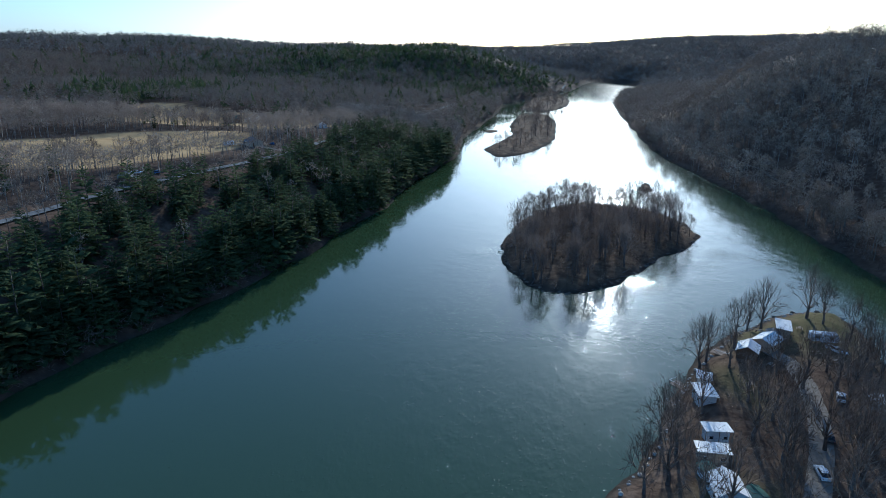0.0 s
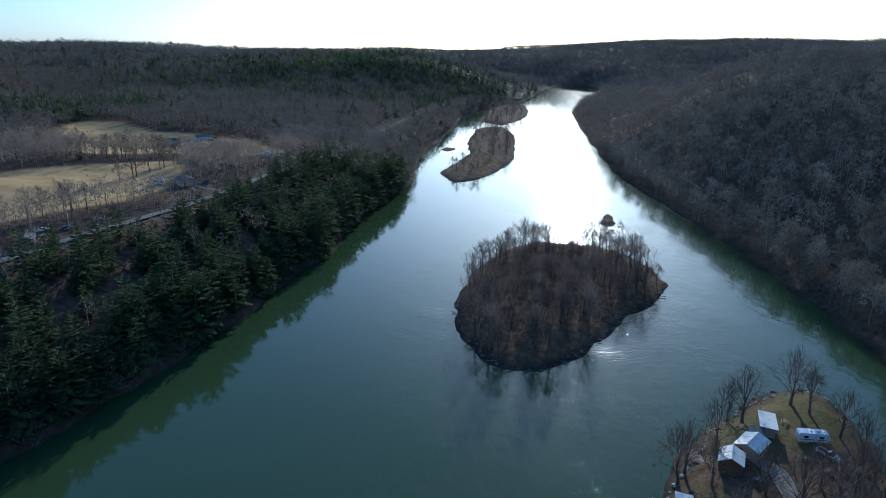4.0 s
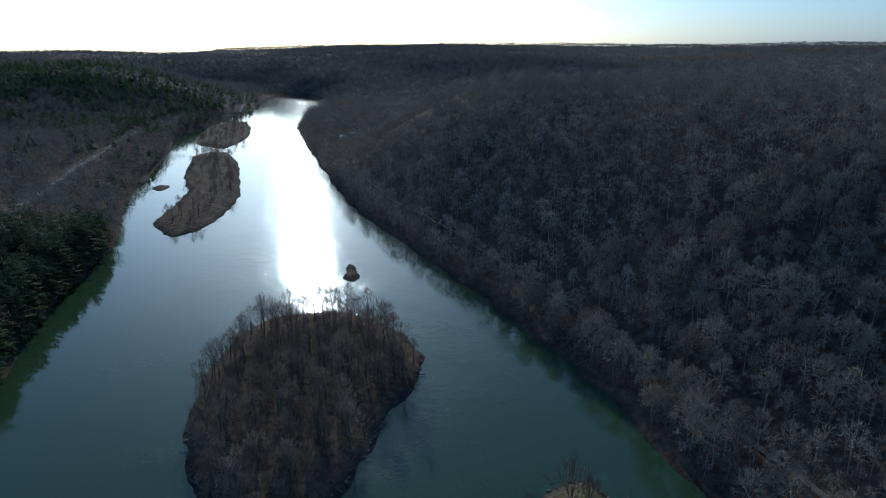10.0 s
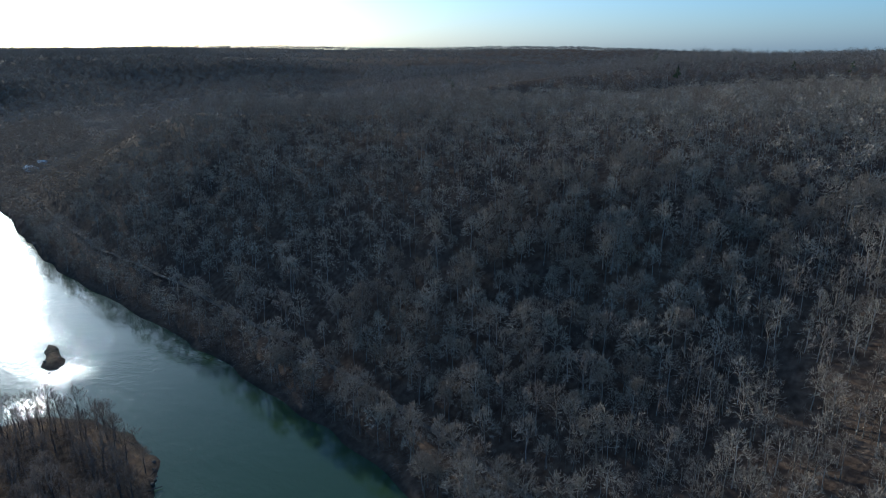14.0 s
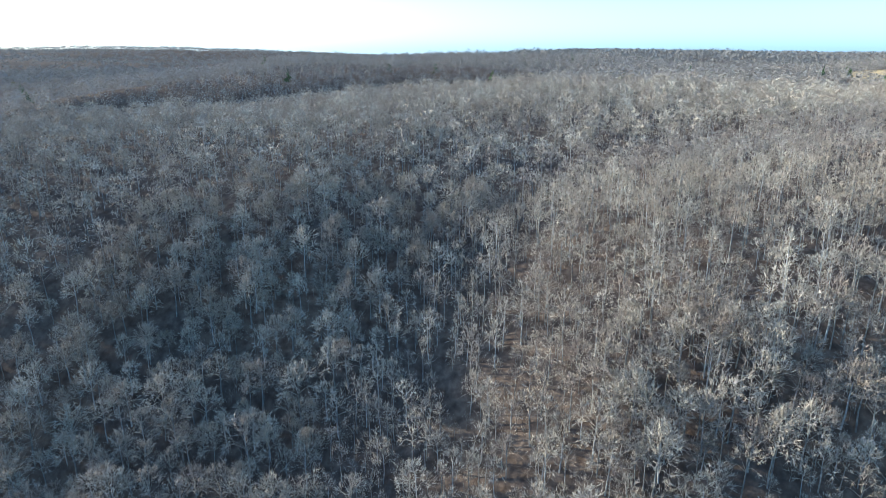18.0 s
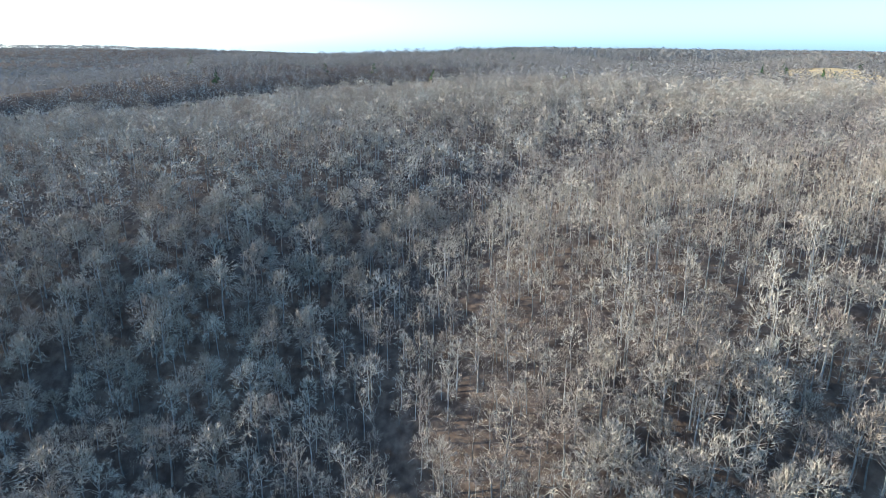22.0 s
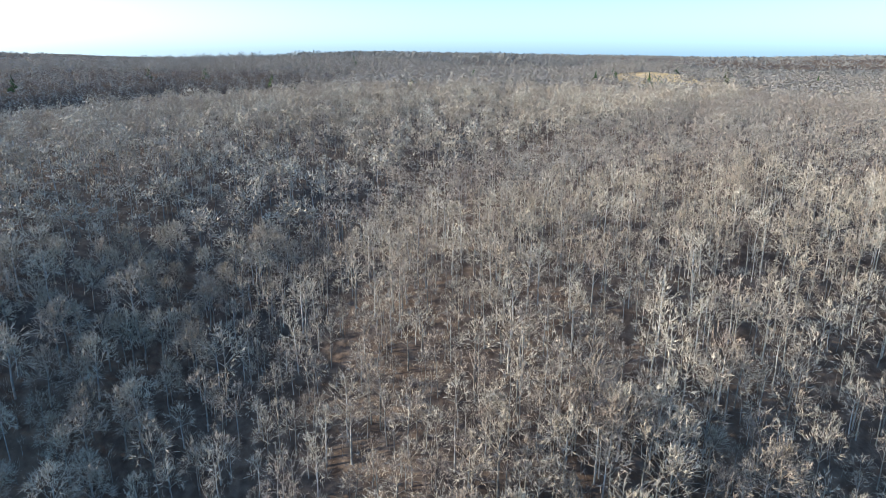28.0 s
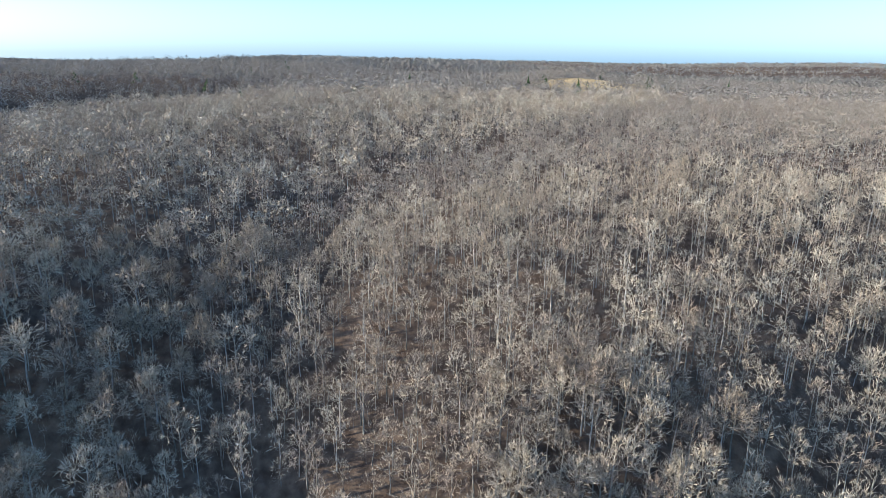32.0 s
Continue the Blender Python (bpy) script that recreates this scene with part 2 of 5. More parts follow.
    h = math_node(nt, "ADD", h, math_node(nt, "MULTIPLY", math_node(nt, "MULTIPLY", disc, few), steep))
    rough = ramp(nt, math_node(nt, "DIVIDE", off, 200.0), [(0.1, (0.05, 0.05, 0.05)), (0.6, (0.085, 0.085, 0.085))])
    rough = mix(nt, math_node(nt, "MULTIPLY", math_node(nt, "GREATER_THAN", disc, 0.0), few), rough, (0.04, 0.04, 0.04))
    nt.links.new(rough, b.inputs["Roughness"])
    bump(nt, b, h, 0.7, 0.5)
    return m


GROUND, WATER = ground_material(), water_material()
ASPHALT = simple("road_asphalt", (0.17, 0.165, 0.155), 0.9, 0.3, 0.25)
GRAVEL = simple("pale_gravel", (0.21, 0.18, 0.145), 0.95, 0.4, 0.3, relief=0.5)
DIRT = simple("packed_dirt", (0.16, 0.13, 0.1), 0.95, 0.4, 0.35, relief=0.5)
ROOF_WHITE = simple("weathered_white_roof", (0.74, 0.71, 0.66), 0.6, 0.6, 0.22, stretch=(1, 4, 1))
ROOF_GREY = simple("grey_shingles", (0.16, 0.155, 0.15), 0.85, 1.2, 0.35, relief=0.5)
ROOF_GREEN = simple("green_metal_roof", (0.07, 0.125, 0.095), 0.55, 0.8, 0.3)
ROOF_BLUE = simple("slate_blue_roof", (0.12, 0.122, 0.126), 0.7, 0.8, 0.3)
WALL_WHITE = simple("white_siding", (0.66, 0.65, 0.62), 0.6, 0.9, 0.16, stretch=(1, 1, 5))
WALL_TAN = simple("tan_siding", (0.4, 0.33, 0.24), 0.7, 0.9, 0.22, stretch=(1, 1, 5))
WALL_BROWN = simple("brown_boards", (0.16, 0.105, 0.065), 0.8, 1.2, 0.35, stretch=(5, 5, 0.6), relief=0.4)
DECK_WOOD = simple("weathered_deck_boards", (0.27, 0.215, 0.165), 0.85, 1.5, 0.35, stretch=(6, 1, 1), relief=0.4)
GLASS_DARK = simple("dark_window_glass", (0.02, 0.024, 0.03), 0.08, 1.0, 0.2)
RUBBER = simple("tyre_rubber", (0.025, 0.025, 0.025), 0.85, 3.0, 0.3)
STEEL = simple("dull_steel", (0.42, 0.42, 0.42), 0.4, 2.0, 0.25, metal=0.8)
PAINT_WHITE = simple("white_car_paint", (0.72, 0.73, 0.74), 0.25, 1.0, 0.08)
PAINT_BLUE = simple("blue_car_paint", (0.07, 0.12, 0.24), 0.25, 1.0, 0.15)
PAINT_DARK = simple("dark_car_paint", (0.05, 0.052, 0.058), 0.25, 1.0, 0.2)
PAINT_RED = simple("red_car_paint", (0.26, 0.035, 0.03), 0.3, 1.0, 0.2)
PALE_STONE = simple("pale_bank_stone", (0.4, 0.37, 0.32), 0.85, 0.8, 0.3, relief=0.6)
ROCK = simple("wet_brown_rock", (0.14, 0.115, 0.09), 0.85, 0.5, 0.45, relief=0.8)


# ---- the lie of the land ----
def value_noise(x, y, size, seed):
    """Smooth noise from -1 to 1 with that feature size in metres."""
    u, v = np.asarray(x) / size + seed * 17.31, np.asarray(y) / size - seed * 9.77
    i, j = np.floor(u), np.floor(v)
    fu, fv = u - i, v - j
    fu, fv = fu * fu * (3 - 2 * fu), fv * fv * (3 - 2 * fv)

    def lattice(a, b):
        s = np.sin(a * 127.1 + b * 311.7 + seed * 74.7) * 43758.5453
        return 2 * (s - np.floor(s)) - 1
    top = lattice(i, j) * (1 - fu) + lattice(i + 1, j) * fu
    low = lattice(i, j + 1) * (1 - fu) + lattice(i + 1, j + 1) * fu
    return top * (1 - fv) + low * fv


def smooth(a, b, v):
    k = np.clip((v - a) / (b - a), 0, 1)
    return k * k * (3 - 2 * k)


def inside(poly, x, y):
    """Metres inside a polygon (minus: outside)."""
    p = np.array(poly, float)
    x, y = np.asarray(x, float), np.asarray(y, float)
    dist, odd = np.full(x.shape, 1e9), np.zeros(x.shape, bool)
    for (x0, y0), (x1, y1) in zip(p, np.roll(p, -1, 0)):
        dx, dy = x1 - x0, y1 - y0
        k = np.clip(((x - x0) * dx + (y - y0) * dy) / (dx * dx + dy * dy), 0, 1)
        dist = np.minimum(dist, np.hypot(x - x0 - k * dx, y - y0 - k * dy))
        if y0 != y1:
            odd ^= ((y0 > y) != (y1 > y)) & (x < x0 + (y - y0) / (y1 - y0) * dx)
    return np.where(odd, dist, -dist)


def along(line, x, y):
    """Distance from a broken line whose knots carry a value, and the value there."""
    x, y = np.asarray(x, float), np.asarray(y, float)
    dist, val, side = np.full(x.shape, 1e9), np.zeros(x.shape), np.zeros(x.shape)
    for (x0, y0, v0), (x1, y1, v1) in zip(line, line[1:]):
        dx, dy = x1 - x0, y1 - y0
        k = np.clip(((x - x0) * dx + (y - y0) * dy) / (dx * dx + dy * dy), 0, 1)
        d = np.hypot(x - x0 - k * dx, y - y0 - k * dy)
        near = d < dist
        dist, val = np.where(near, d, dist), np.where(near, v0 + k * (v1 - v0), val)
        side = np.where(near, np.sign(dx * (y - y0) - dy * (x - x0)), side)
    return dist, val, side


LEFT_BANK = [(-400, -170), (0, -140), (130, -110), (160, -101), (178, -90), (215, -72), (257, -57), (300, -46), (339, -32), (415, -18), (514, 10), (640, 22), (746, 44), (900, 75), (1050, 97), (1130, 138), (1280, 200), (1480, 295), (1660, 345), (1760, 380), (1800, 400)]
RIGHT_BANK = [(-400, 60), (0, 118), (100, 134), (150, 145), (172, 150), (205, 158), (226, 162), (275, 167), (350, 172), (421, 174), (520, 175), (620, 190), (840, 228), (1080, 275), (1228, 322), (1430, 400), (1535, 452), (1690, 462), (1760, 430), (1800, 400)]
ISLAND_NEAR = [(74, 353), (56, 338), (36, 309), (27, 275), (24, 247), (27, 228), (37, 211), (49, 210), (60, 219), (73, 232), (92, 254), (108, 267), (118, 287), (119, 305), (113, 330), (100, 347)]
ISLAND_MIDDLE = [(35, 558), (43, 515), (60, 523), (76, 545), (100, 600), (111, 645), (128, 740), (138, 806), (137, 885), (120, 890), (99, 868), (84, 790), (75, 733), (70, 657), (51, 603)]
ISLAND_FAR = [(113, 960), (139, 905), (165, 950), (190, 1012), (215, 1120), (225, 1215), (195, 1230), (164, 1188), (135, 1080)]
ISLET = [(42, 689), (48, 673), (56, 684), (60, 700), (50, 706)]
ROCK_BAR = [(117.5, 379), (122, 378), (127, 388), (130, 402), (130, 410), (125, 402), (120, 391)]
PENINSULA = [(-60, -150), (0, 60), (31, 102), (44, 119), (62, 152), (85, 176), (99, 187), (113, 193), (126, 193), (127, 184), (122, 165), (117, 150), (107, 110), (96, 60), (60, -150)]
RAVINE = [(165, 158, 0), (190, 161, 6), (216, 153, 16), (248, 138, 18), (290, 128, 18), (345, 95, 14), (400, 0, 7), (440, -60, 2)]
BACK_VALLEY = [(235, 900, 0), (290, 830, 30), (380, 690, 62), (470, 520, 72), (560, 400, 70), (680, 290, 60), (800, 190, 40), (920, 80, 8)]
SIDE_VALLEY = [(300, 920, 30), (560, 1080, 68), (900, 1180, 60), (1300, 1500, 30)]
ROAD = [(-165, 150, 0), (-130, 255, 0), (-119, 286, 0), (-109, 309, 0), (-97, 337, 0), (-86, 368, 0), (-78, 406, 0), (-67, 444, 0), (-52, 504, 0), (-40, 600, 0), (-18, 730, 0), (15, 880, 0), (55, 1060, 0), (120, 1200, 0), (245, 1381, 0), (270, 1480, 0)]
FIELD = [(-262, 395), (-191, 440), (-150, 488), (-125, 428), (-118, 370), (-125, 335), (-160, 300), (-215, 300), (-262, 340)]
BACK_FIELD = [(-350, 780), (-310, 775), (-245, 695), (-180, 680), (-130, 640), (-85, 540), (-95, 495), (-160, 525), (-210, 495), (-250, 540), (-330, 650)]
HILL_FIELD = [(785, -264), (830, -250), (885, -264), (897, -330), (880, -395), (820, -385), (780, -325)]


def height(x, y):
    """The ground's height over the river."""
    x, y = np.asarray(x, float), np.asarray(y, float)
    xl, xr = np.interp(y, *np.array(LEFT_BANK, float).T), np.interp(y, *np.array(RIGHT_BANK, float).T)
    shore = 2.0 * value_noise(x, y, 14, 3)
    dl, dr = (xl - x) * 0.95 + shore, (x - xr) * 0.97 + shore
    # left: steep wooded bank, a terrace, then slow rise to the upland
    low = smooth(430, 660, y)
    terrace = 29 - 13 * low
    bank = np.interp(dl, [-12, -3, 0, 4, 14, 30, 50, 80], [-5, -1.5, 0, 2.5, 9, 18, 25.5, 29]) * np.where(dl > 0, terrace / 29, 1)
    away = np.hypot(x + 60, np.maximum(y - 250, 0) * 0.75)
    left = bank + smooth(160, 1150, away) * (77 - 40 * low * smooth(-800, -250, x)) * smooth(60, 300, dl)
    hx, hy = x + 150, y - 1480
    hill = 52 * np.exp(-((hx / 380) ** 2 + (hy / 250) ** 2) ** 1.3)
    left += hill * smooth(0, 120, dl)
    # right: bank, shelf with the track, steep hillside, plateau
    right = np.interp(dr, [-12, -3, 0, 4, 12, 24, 36, 54, 63, 84, 106, 131, 165, 205, 420, 1200], [-5, -1.5, 0, 2.5, 5.5, 9, 19, 33, 41, 59, 72, 83, 89, 94, 101, 104])
    right = right * (1 - smooth(620, 900, y + 0.22 * (x - 180)) * (1 - smooth(1400, 2300, y + 0.1 * x)) * np.where(dr > 0, 0.86 - 0.55 * smooth(250, 900, dr), 0))
    d, v, s = along(RAVINE, x, y)
    right -= v * np.exp(-(d / np.where(s > 0, 64, 56)) ** 2)
    d, v, s = along(BACK_VALLEY, x, y)
    right -= v * np.exp(-(d / np.where(s > 0, 108, 95)) ** 2) * smooth(120, 240, dr)
    d, v, s = along(SIDE_VALLEY, x, y)
    right = right - (right - 16) * (v / 75) * np.exp(-(d / 130) ** 2) * smooth(30, 100, dr)
    mid = (xl + xr) / 2
    land = np.where(x < mid, left, right)
    # past the bend the valley is closed by a long ridge
    ridge = 92 * smooth(1790, 2450, y + 40 * value_noise(x, y, 260, 29)) - 12
    land = np.maximum(land, ridge)
    dist = np.hypot(x - 60, y - 150)
    rough = smooth(20, 160, np.minimum(dist, np.maximum(dl, dr)))
    land = land + rough * (1.6 * value_noise(x, y, 38, 5) + 3.0 * value_noise(x, y, 110, 7) * smooth(120, 400, dist))
    roll = smooth(450, 1500, dist) * smooth(60, 500, np.maximum(dl, dr))
    land = land + roll * (13 * value_noise(x, y, 1100, 13) + (1 - 0.6 * smooth(2000, 3600, dist)) * (16 * value_noise(x, y, 430, 11) + 8 * value_noise(x, y, 190, 17)))
    land = land + 19 * np.exp(-((x - 875) / 120) ** 2 - ((y + 330) / 90) ** 2)
    east = smooth(-0.35, 0.75, (x - 60) / np.maximum(dist, 1))
    land = land + smooth(1800, 4600, dist) * (2 + 22 * east)
    top = np.full(x.shape, -6.0)
    for poly, rise, slope in ((ISLAND_NEAR, 2.4, 0.26), (ISLAND_MIDDLE, 1.8, 0.2), (ISLAND_FAR, 2.0, 0.22), (ISLET, 0.9, 0.3), (ROCK_BAR, 1.6, 0.6), (PENINSULA, 4.0, 0.42)):
        near = np.minimum(rise, (inside(poly, x, y) + 1.7 * value_noise(x, y, 8, 19) + 0.8 * value_noise(x, y, 4, 20)) * slope)
        top = np.maximum(top, np.maximum(near, -6) + np.where(near > 0.6, 0.35 * value_noise(x, y, 11, 23), 0))
    return np.where((np.maximum(dl, dr) < 2) | (land < 1), np.maximum(land, top), land)


def mesh_from(name, verts, faces, mats, tone=None, face_mats=None):
    """A mesh from arrays of vertices and of triangles (or quads)."""
    me = bpy.data.meshes.new(name)
    verts, faces = np.asarray(verts, np.float32), np.asarray(faces, np.int32)
    n, k = faces.shape
    me.vertices.add(len(verts))
    me.vertices.foreach_set("co", verts.ravel())
    me.loops.add(n * k)
    me.loops.foreach_set("vertex_index", faces.ravel())
    me.polygons.add(n)
    me.polygons.foreach_set("loop_start", np.arange(0, n * k, k, dtype=np.int32))
    for m in mats:
        me.materials.append(m)
    if face_mats is not None:
        me.polygons.foreach_set("material_index", np.asarray(face_mats, np.int32))
    if tone is not None:
        a = me.attributes.new("tone", "FLOAT", "POINT")
        a.data.foreach_set("value", np.asarray(tone, np.float32))
    me.update(calc_edges=True)
    return me


def add_float(me, name, values):
    a = me.attributes.new(name, "FLOAT", "POINT")
    a.data.foreach_set("value", np.asarray(values, np.float32).ravel())


CENTRE = (60.0, 150.0)


def graded(fine0, fine1, step, low, high, grow=1.055):
    """Grid lines: even steps between fine0 and fine1, growing ones outside."""
    out = list(np.arange(fine0, fine1, step))
    d, v = step, out[-1]
    while v < high:
        d *= grow
        v += d
        out.append(v)
    d, v = step, fine0
    while v > low:
        d *= grow
        v -= d
        out.insert(0, v)
    return np.array(out)


def build_ground():
    xs = graded(-130, 330, 3.6, -4300, 4600)
    ys = graded(90, 560, 3.6, -4300, 4700, 1.04)
    gx, gy = [g.ravel() for g in np.meshgrid(xs, ys)]
    gz = height(gx, gy)
    i, j = np.meshgrid(np.arange(len(ys) - 1), np.arange(len(xs) - 1), indexing="ij")
    p = i * len(xs) + j
    quads = np.stack([p, p + 1, p + 1 + len(xs), p + len(xs)], -1).reshape(-1, 4)
    me = mesh_from("ground", np.stack([gx, gy, gz], 1), quads, [GROUND])
    me.polygons.foreach_set("use_smooth", np.ones(len(quads), bool))
    wob = 2.5 * value_noise(gx, gy, 16, 31)
    add_float(me, "field", np.maximum.reduce([smooth(-3, 3, inside(f, gx, gy) + wob) for f in (FIELD, BACK_FIELD, HILL_FIELD)]))
    add_float(me, "lawn", smooth(2, 5, inside(PENINSULA, gx, gy) + wob) * np.clip(smooth(150, 172, gy + 3 * wob) + 0.8 * smooth(0.15, 0.6, value_noise(gx, gy, 15, 33)), 0, 1))
    reed = np.maximum.reduce([smooth(1.0, 4, inside(f, gx, gy) + 0.3 * wob) for f in (ISLAND_NEAR, ISLAND_MIDDLE, ISLAND_FAR, ISLET, ROCK_BAR)])
    add_float(me, "reed", reed)
    add_float(me, "mud", 1 - smooth(0.2, 1.0, gz + 0.3 * wob * (gz < 6)))
    return tagged(new("ground", me), "brown leaf-covered forest ground with pale hay fields", "ground", kind="structure")


build_ground()
wv = [(-420, -480, 0), (640, -480, 0), (640, 2100, 0), (-420, 2100, 0)]
tagged(new("water", mesh_from("water", wv, [(0, 1, 2, 3)], [WATER])), "wide calm river with ripples and sun glitter", "river", kind="structure")


# ---- trees ----
class Shape:
    """Triangles gathered for one mesh."""

    def __init__(self):
        self.v, self.f = [], []

    def tube(self, pts, radii, n):
        base = len(self.v)
        for p, r in zip(pts, radii):
            for k in range(n):
                a = 2 * math.pi * k / n
                self.v.append((p[0] + r * math.cos(a), p[1] + r * math.sin(a), p[2]))
        for s in range(len(pts) - 1):
            for k in range(n):
                a, b = base + s * n + k, base + s * n + (k + 1) % n
                self.f += [(a, b, b + n), (a, b + n, a + n)]

    def spike(self, p, q, r):
        """A thin three-sided tapering stick."""
        d = (q - p).normalized()
        s = d.orthogonal().normalized()
        t = d.cross(s)
        base = len(self.v)
        for k in range(3):
            a = 2.0944 * k
            self.v.append(tuple(p + r * (math.cos(a) * s + math.sin(a) * t)))
        self.v.append(tuple(q))
        self.f += [(base, base + 1, base + 3), (base + 1, base + 2, base + 3), (base + 2, base, base + 3)]

    def sliver(self, p, q, w, rng, face=None):
        d = q - p
        s = d.cross(Vector((rng.gauss(0, 1), rng.gauss(0, 1), rng.gauss(0, 1))) * (1 if face is None else 0.45) + (face or Vector()))
        s = s.normalized() * w / 2 if s.length > 1e-6 else Vector((w / 2, 0, 0))
        base = len(self.v)
        self.v += [tuple(p - s), tuple(p + s), tuple(q)]
        self.f.append((base, base + 1, base + 2))

    def arrays(self):
        return np.array(self.v, np.float32).reshape(-1, 3), np.array(self.f, np.int32).reshape(-1, 3)


def bare_tree(seed, tall, wide, limbs, branches, twigs, twig_w, twig_l, fork=0.45, sides=4, spread=0.15, stout=1.0, shell=0.0):
    """A leafless broadleaf tree, its limbs fanning from a fork into a dome: arrays for trunk and crown."""
    rng = random.Random(seed)
    trunk, crown = Shape(), Shape()
    lean = Vector((rng.uniform(-0.06, 0.06), rng.uniform(-0.06, 0.06), 1))
    r0 = tall * 0.0115 * stout
    fk = lean * (tall * fork)
    spine = [lean * -0.8, lean * (tall * fork * 0.5) + Vector((rng.uniform(-0.25, 0.25), rng.uniform(-0.25, 0.25), 0)), fk, fk + lean * (tall * 0.2)]
    if branches:
        trunk.tube(spine, [r0 * 1.25, r0 * 0.95, r0 * 0.75, r0 * 0.3], sides)
    else:
        trunk.tube([spine[0], spine[3]], [r0 * 1.2, r0 * 0.4], sides)
    up = tall * (1 - fork)

    def dome(a, e, k=1.0):
        return fk + Vector((math.cos(a) * math.cos(e) * wide, math.sin(a) * math.cos(e) * wide, math.sin(e) * up)) * k
    turn, arms = rng.uniform(0, 6.28), []
    lobes = [rng.uniform(0.8, 1.08) for i in range(limbs)]
    for i in range(limbs):
        e = spread + (1.45 - spread) * (i + 0.5) / limbs + rng.uniform(-0.1, 0.1)
        turn += 2.4 + rng.uniform(-0.3, 0.3)
        root = fk.lerp(spine[3], rng.random()) if i > limbs * 0.4 else spine[1].lerp(fk, rng.uniform(0.6, 1))
        knee = dome(turn, e + 0.1, 0.42 * lobes[i])
        end = dome(turn, e, 0.82 * lobes[i])
        if branches:
            crown.spike(root, knee + (knee - root) * 0.2, r0 * 0.5)
            crown.spike(knee, end, r0 * 0.3)
        else:
            crown.sliver(root, end, r0 * 0.7, rng)
        arms.append((turn, e, knee, end, lobes[i]))
    sticks = []
    for i in range(branches):
        a, e, knee, end, lobe = rng.choice(arms)
        p = knee.lerp(end, rng.uniform(0.0, 0.85))
        a2, e2 = a + rng.gauss(0, 0.38) / max(0.35, math.cos(e)), min(1.5, max(-0.1, e + rng.gauss(0, 0.26)))
        q = dome(a2, e2, rng.uniform(0.8, 0.97) * lobe)
        crown.sliver(p, q, r0 * 0.3, rng)
        sticks.append((a2, e2, p, q, lobe))
    # twigs fan from the branches, or like brooms from the limbs, so that each ends in a rounded clump
    for i in range(twigs):
        if sticks and i % 6:
            a, e, p, q, lobe = sticks[i % len(sticks)]
            run = q - p
            s = p + run * rng.uniform(0.25, 1.0) ** 0.6
            way = run.normalized() + Vector((rng.gauss(0, 0.45), rng.gauss(0, 0.45), rng.gauss(0.18, 0.4)))
            crown.sliver(s, s + way.normalized() * twig_l * rng.uniform(0.5, 1.2), twig_w * rng.uniform(0.7, 1.3), rng)
            continue
        a, e, knee, end, lobe = arms[i % len(arms)]
        mid = fk.lerp(end, 0.5)
        reach = (end - mid).length * 1.35
        out = (end - fk).normalized() + Vector((rng.gauss(0, 0.5), rng.gauss(0, 0.5), rng.gauss(0.12, 0.34)))
        out.normalize()
        k = rng.uniform(0.25, 1.0) ** 0.42
        s = mid + out * reach * k
        way = out + Vector((rng.gauss(0, 0.55), rng.gauss(0, 0.55), rng.gauss(0.1, 0.45)))
        if rng.random() < shell:
            way = out.cross(Vector((rng.gauss(0, 1), rng.gauss(0, 1), rng.gauss(0, 1)))) + out * rng.uniform(0, 0.5)
        crown.sliver(s, s + way.normalized() * twig_l * rng.uniform(0.6, 1.2), twig_w * rng.uniform(0.7, 1.3), rng, Vector((out.x, out.y, 0.5)))
    return trunk.arrays(), crown.arrays()


def fir_tree(seed, tall, wide, boughs, sprays):
    """A dense dark conifer: boughs wind up the stem, drooping below and rising near the top."""
    rng = random.Random(seed)
    trunk, crown = Shape(), Shape()
    bend = Vector((rng.uniform(-0.04, 0.04), rng.uniform(-0.04, 0.04), 1))
    trunk.tube([bend * -0.8, bend * (tall * 0.5), bend * (tall * 0.97)], [tall * 0.014, tall * 0.009, 0.03], 4)
    lop, turn = rng.uniform(0, 6.28), rng.uniform(0, 6.28)
    for i in range(boughs):
        k = min(1.0, (i + rng.uniform(-1.5, 1.5)) / boughs) if i else 0.0
        k = max(0.0, k)
        turn += 2.4 + rng.uniform(-0.5, 0.5)
        ln = wide * (1 - k) ** 0.56 * min(1.0, 0.6 + 2.4 * k) * rng.uniform(0.62, 1.15) * (1 + 0.18 * math.cos(turn - lop)) + 0.35
        out, side = Vector((math.cos(turn), math.sin(turn), 0)), Vector((-math.sin(turn), math.cos(turn), 0))
        rise = -0.28 + 0.75 * k + rng.gauss(0, 0.14)
        root = bend * (tall * (0.07 + 0.9 * k))
        tip = root + out * ln + Vector((0, 0, ln * rise))
        elbow = root.lerp(tip, 0.55) + Vector((0, 0, 0.1 * ln))
        w = ln * rng.uniform(0.15, 0.26) + 0.15
        base = len(crown.v)
        crown.v += [tuple(root), tuple(elbow + side * w - Vector((0, 0, 0.4 * w))), tuple(tip), tuple(elbow - side * w - Vector((0, 0, 0.4 * w))), tuple(elbow)]
        crown.f += [(base, base + 1, base + 4), (base + 1, base + 2, base + 4), (base + 2, base + 3, base + 4), (base + 3, base, base + 4)]
        for s in range(sprays):
            p = root.lerp(tip, rng.uniform(0.3, 1.0)) + side * rng.uniform(-w, w)
            q = p + (out * rng.uniform(0.2, 1) + side * rng.uniform(-0.9, 0.9) + Vector((0, 0, rng.uniform(-0.5, 0.7)))) * (0.2 * ln + 0.5)
            crown.sliver(p, q, 0.08 * ln + 0.24, rng)
    return trunk.arrays(), crown.arrays()


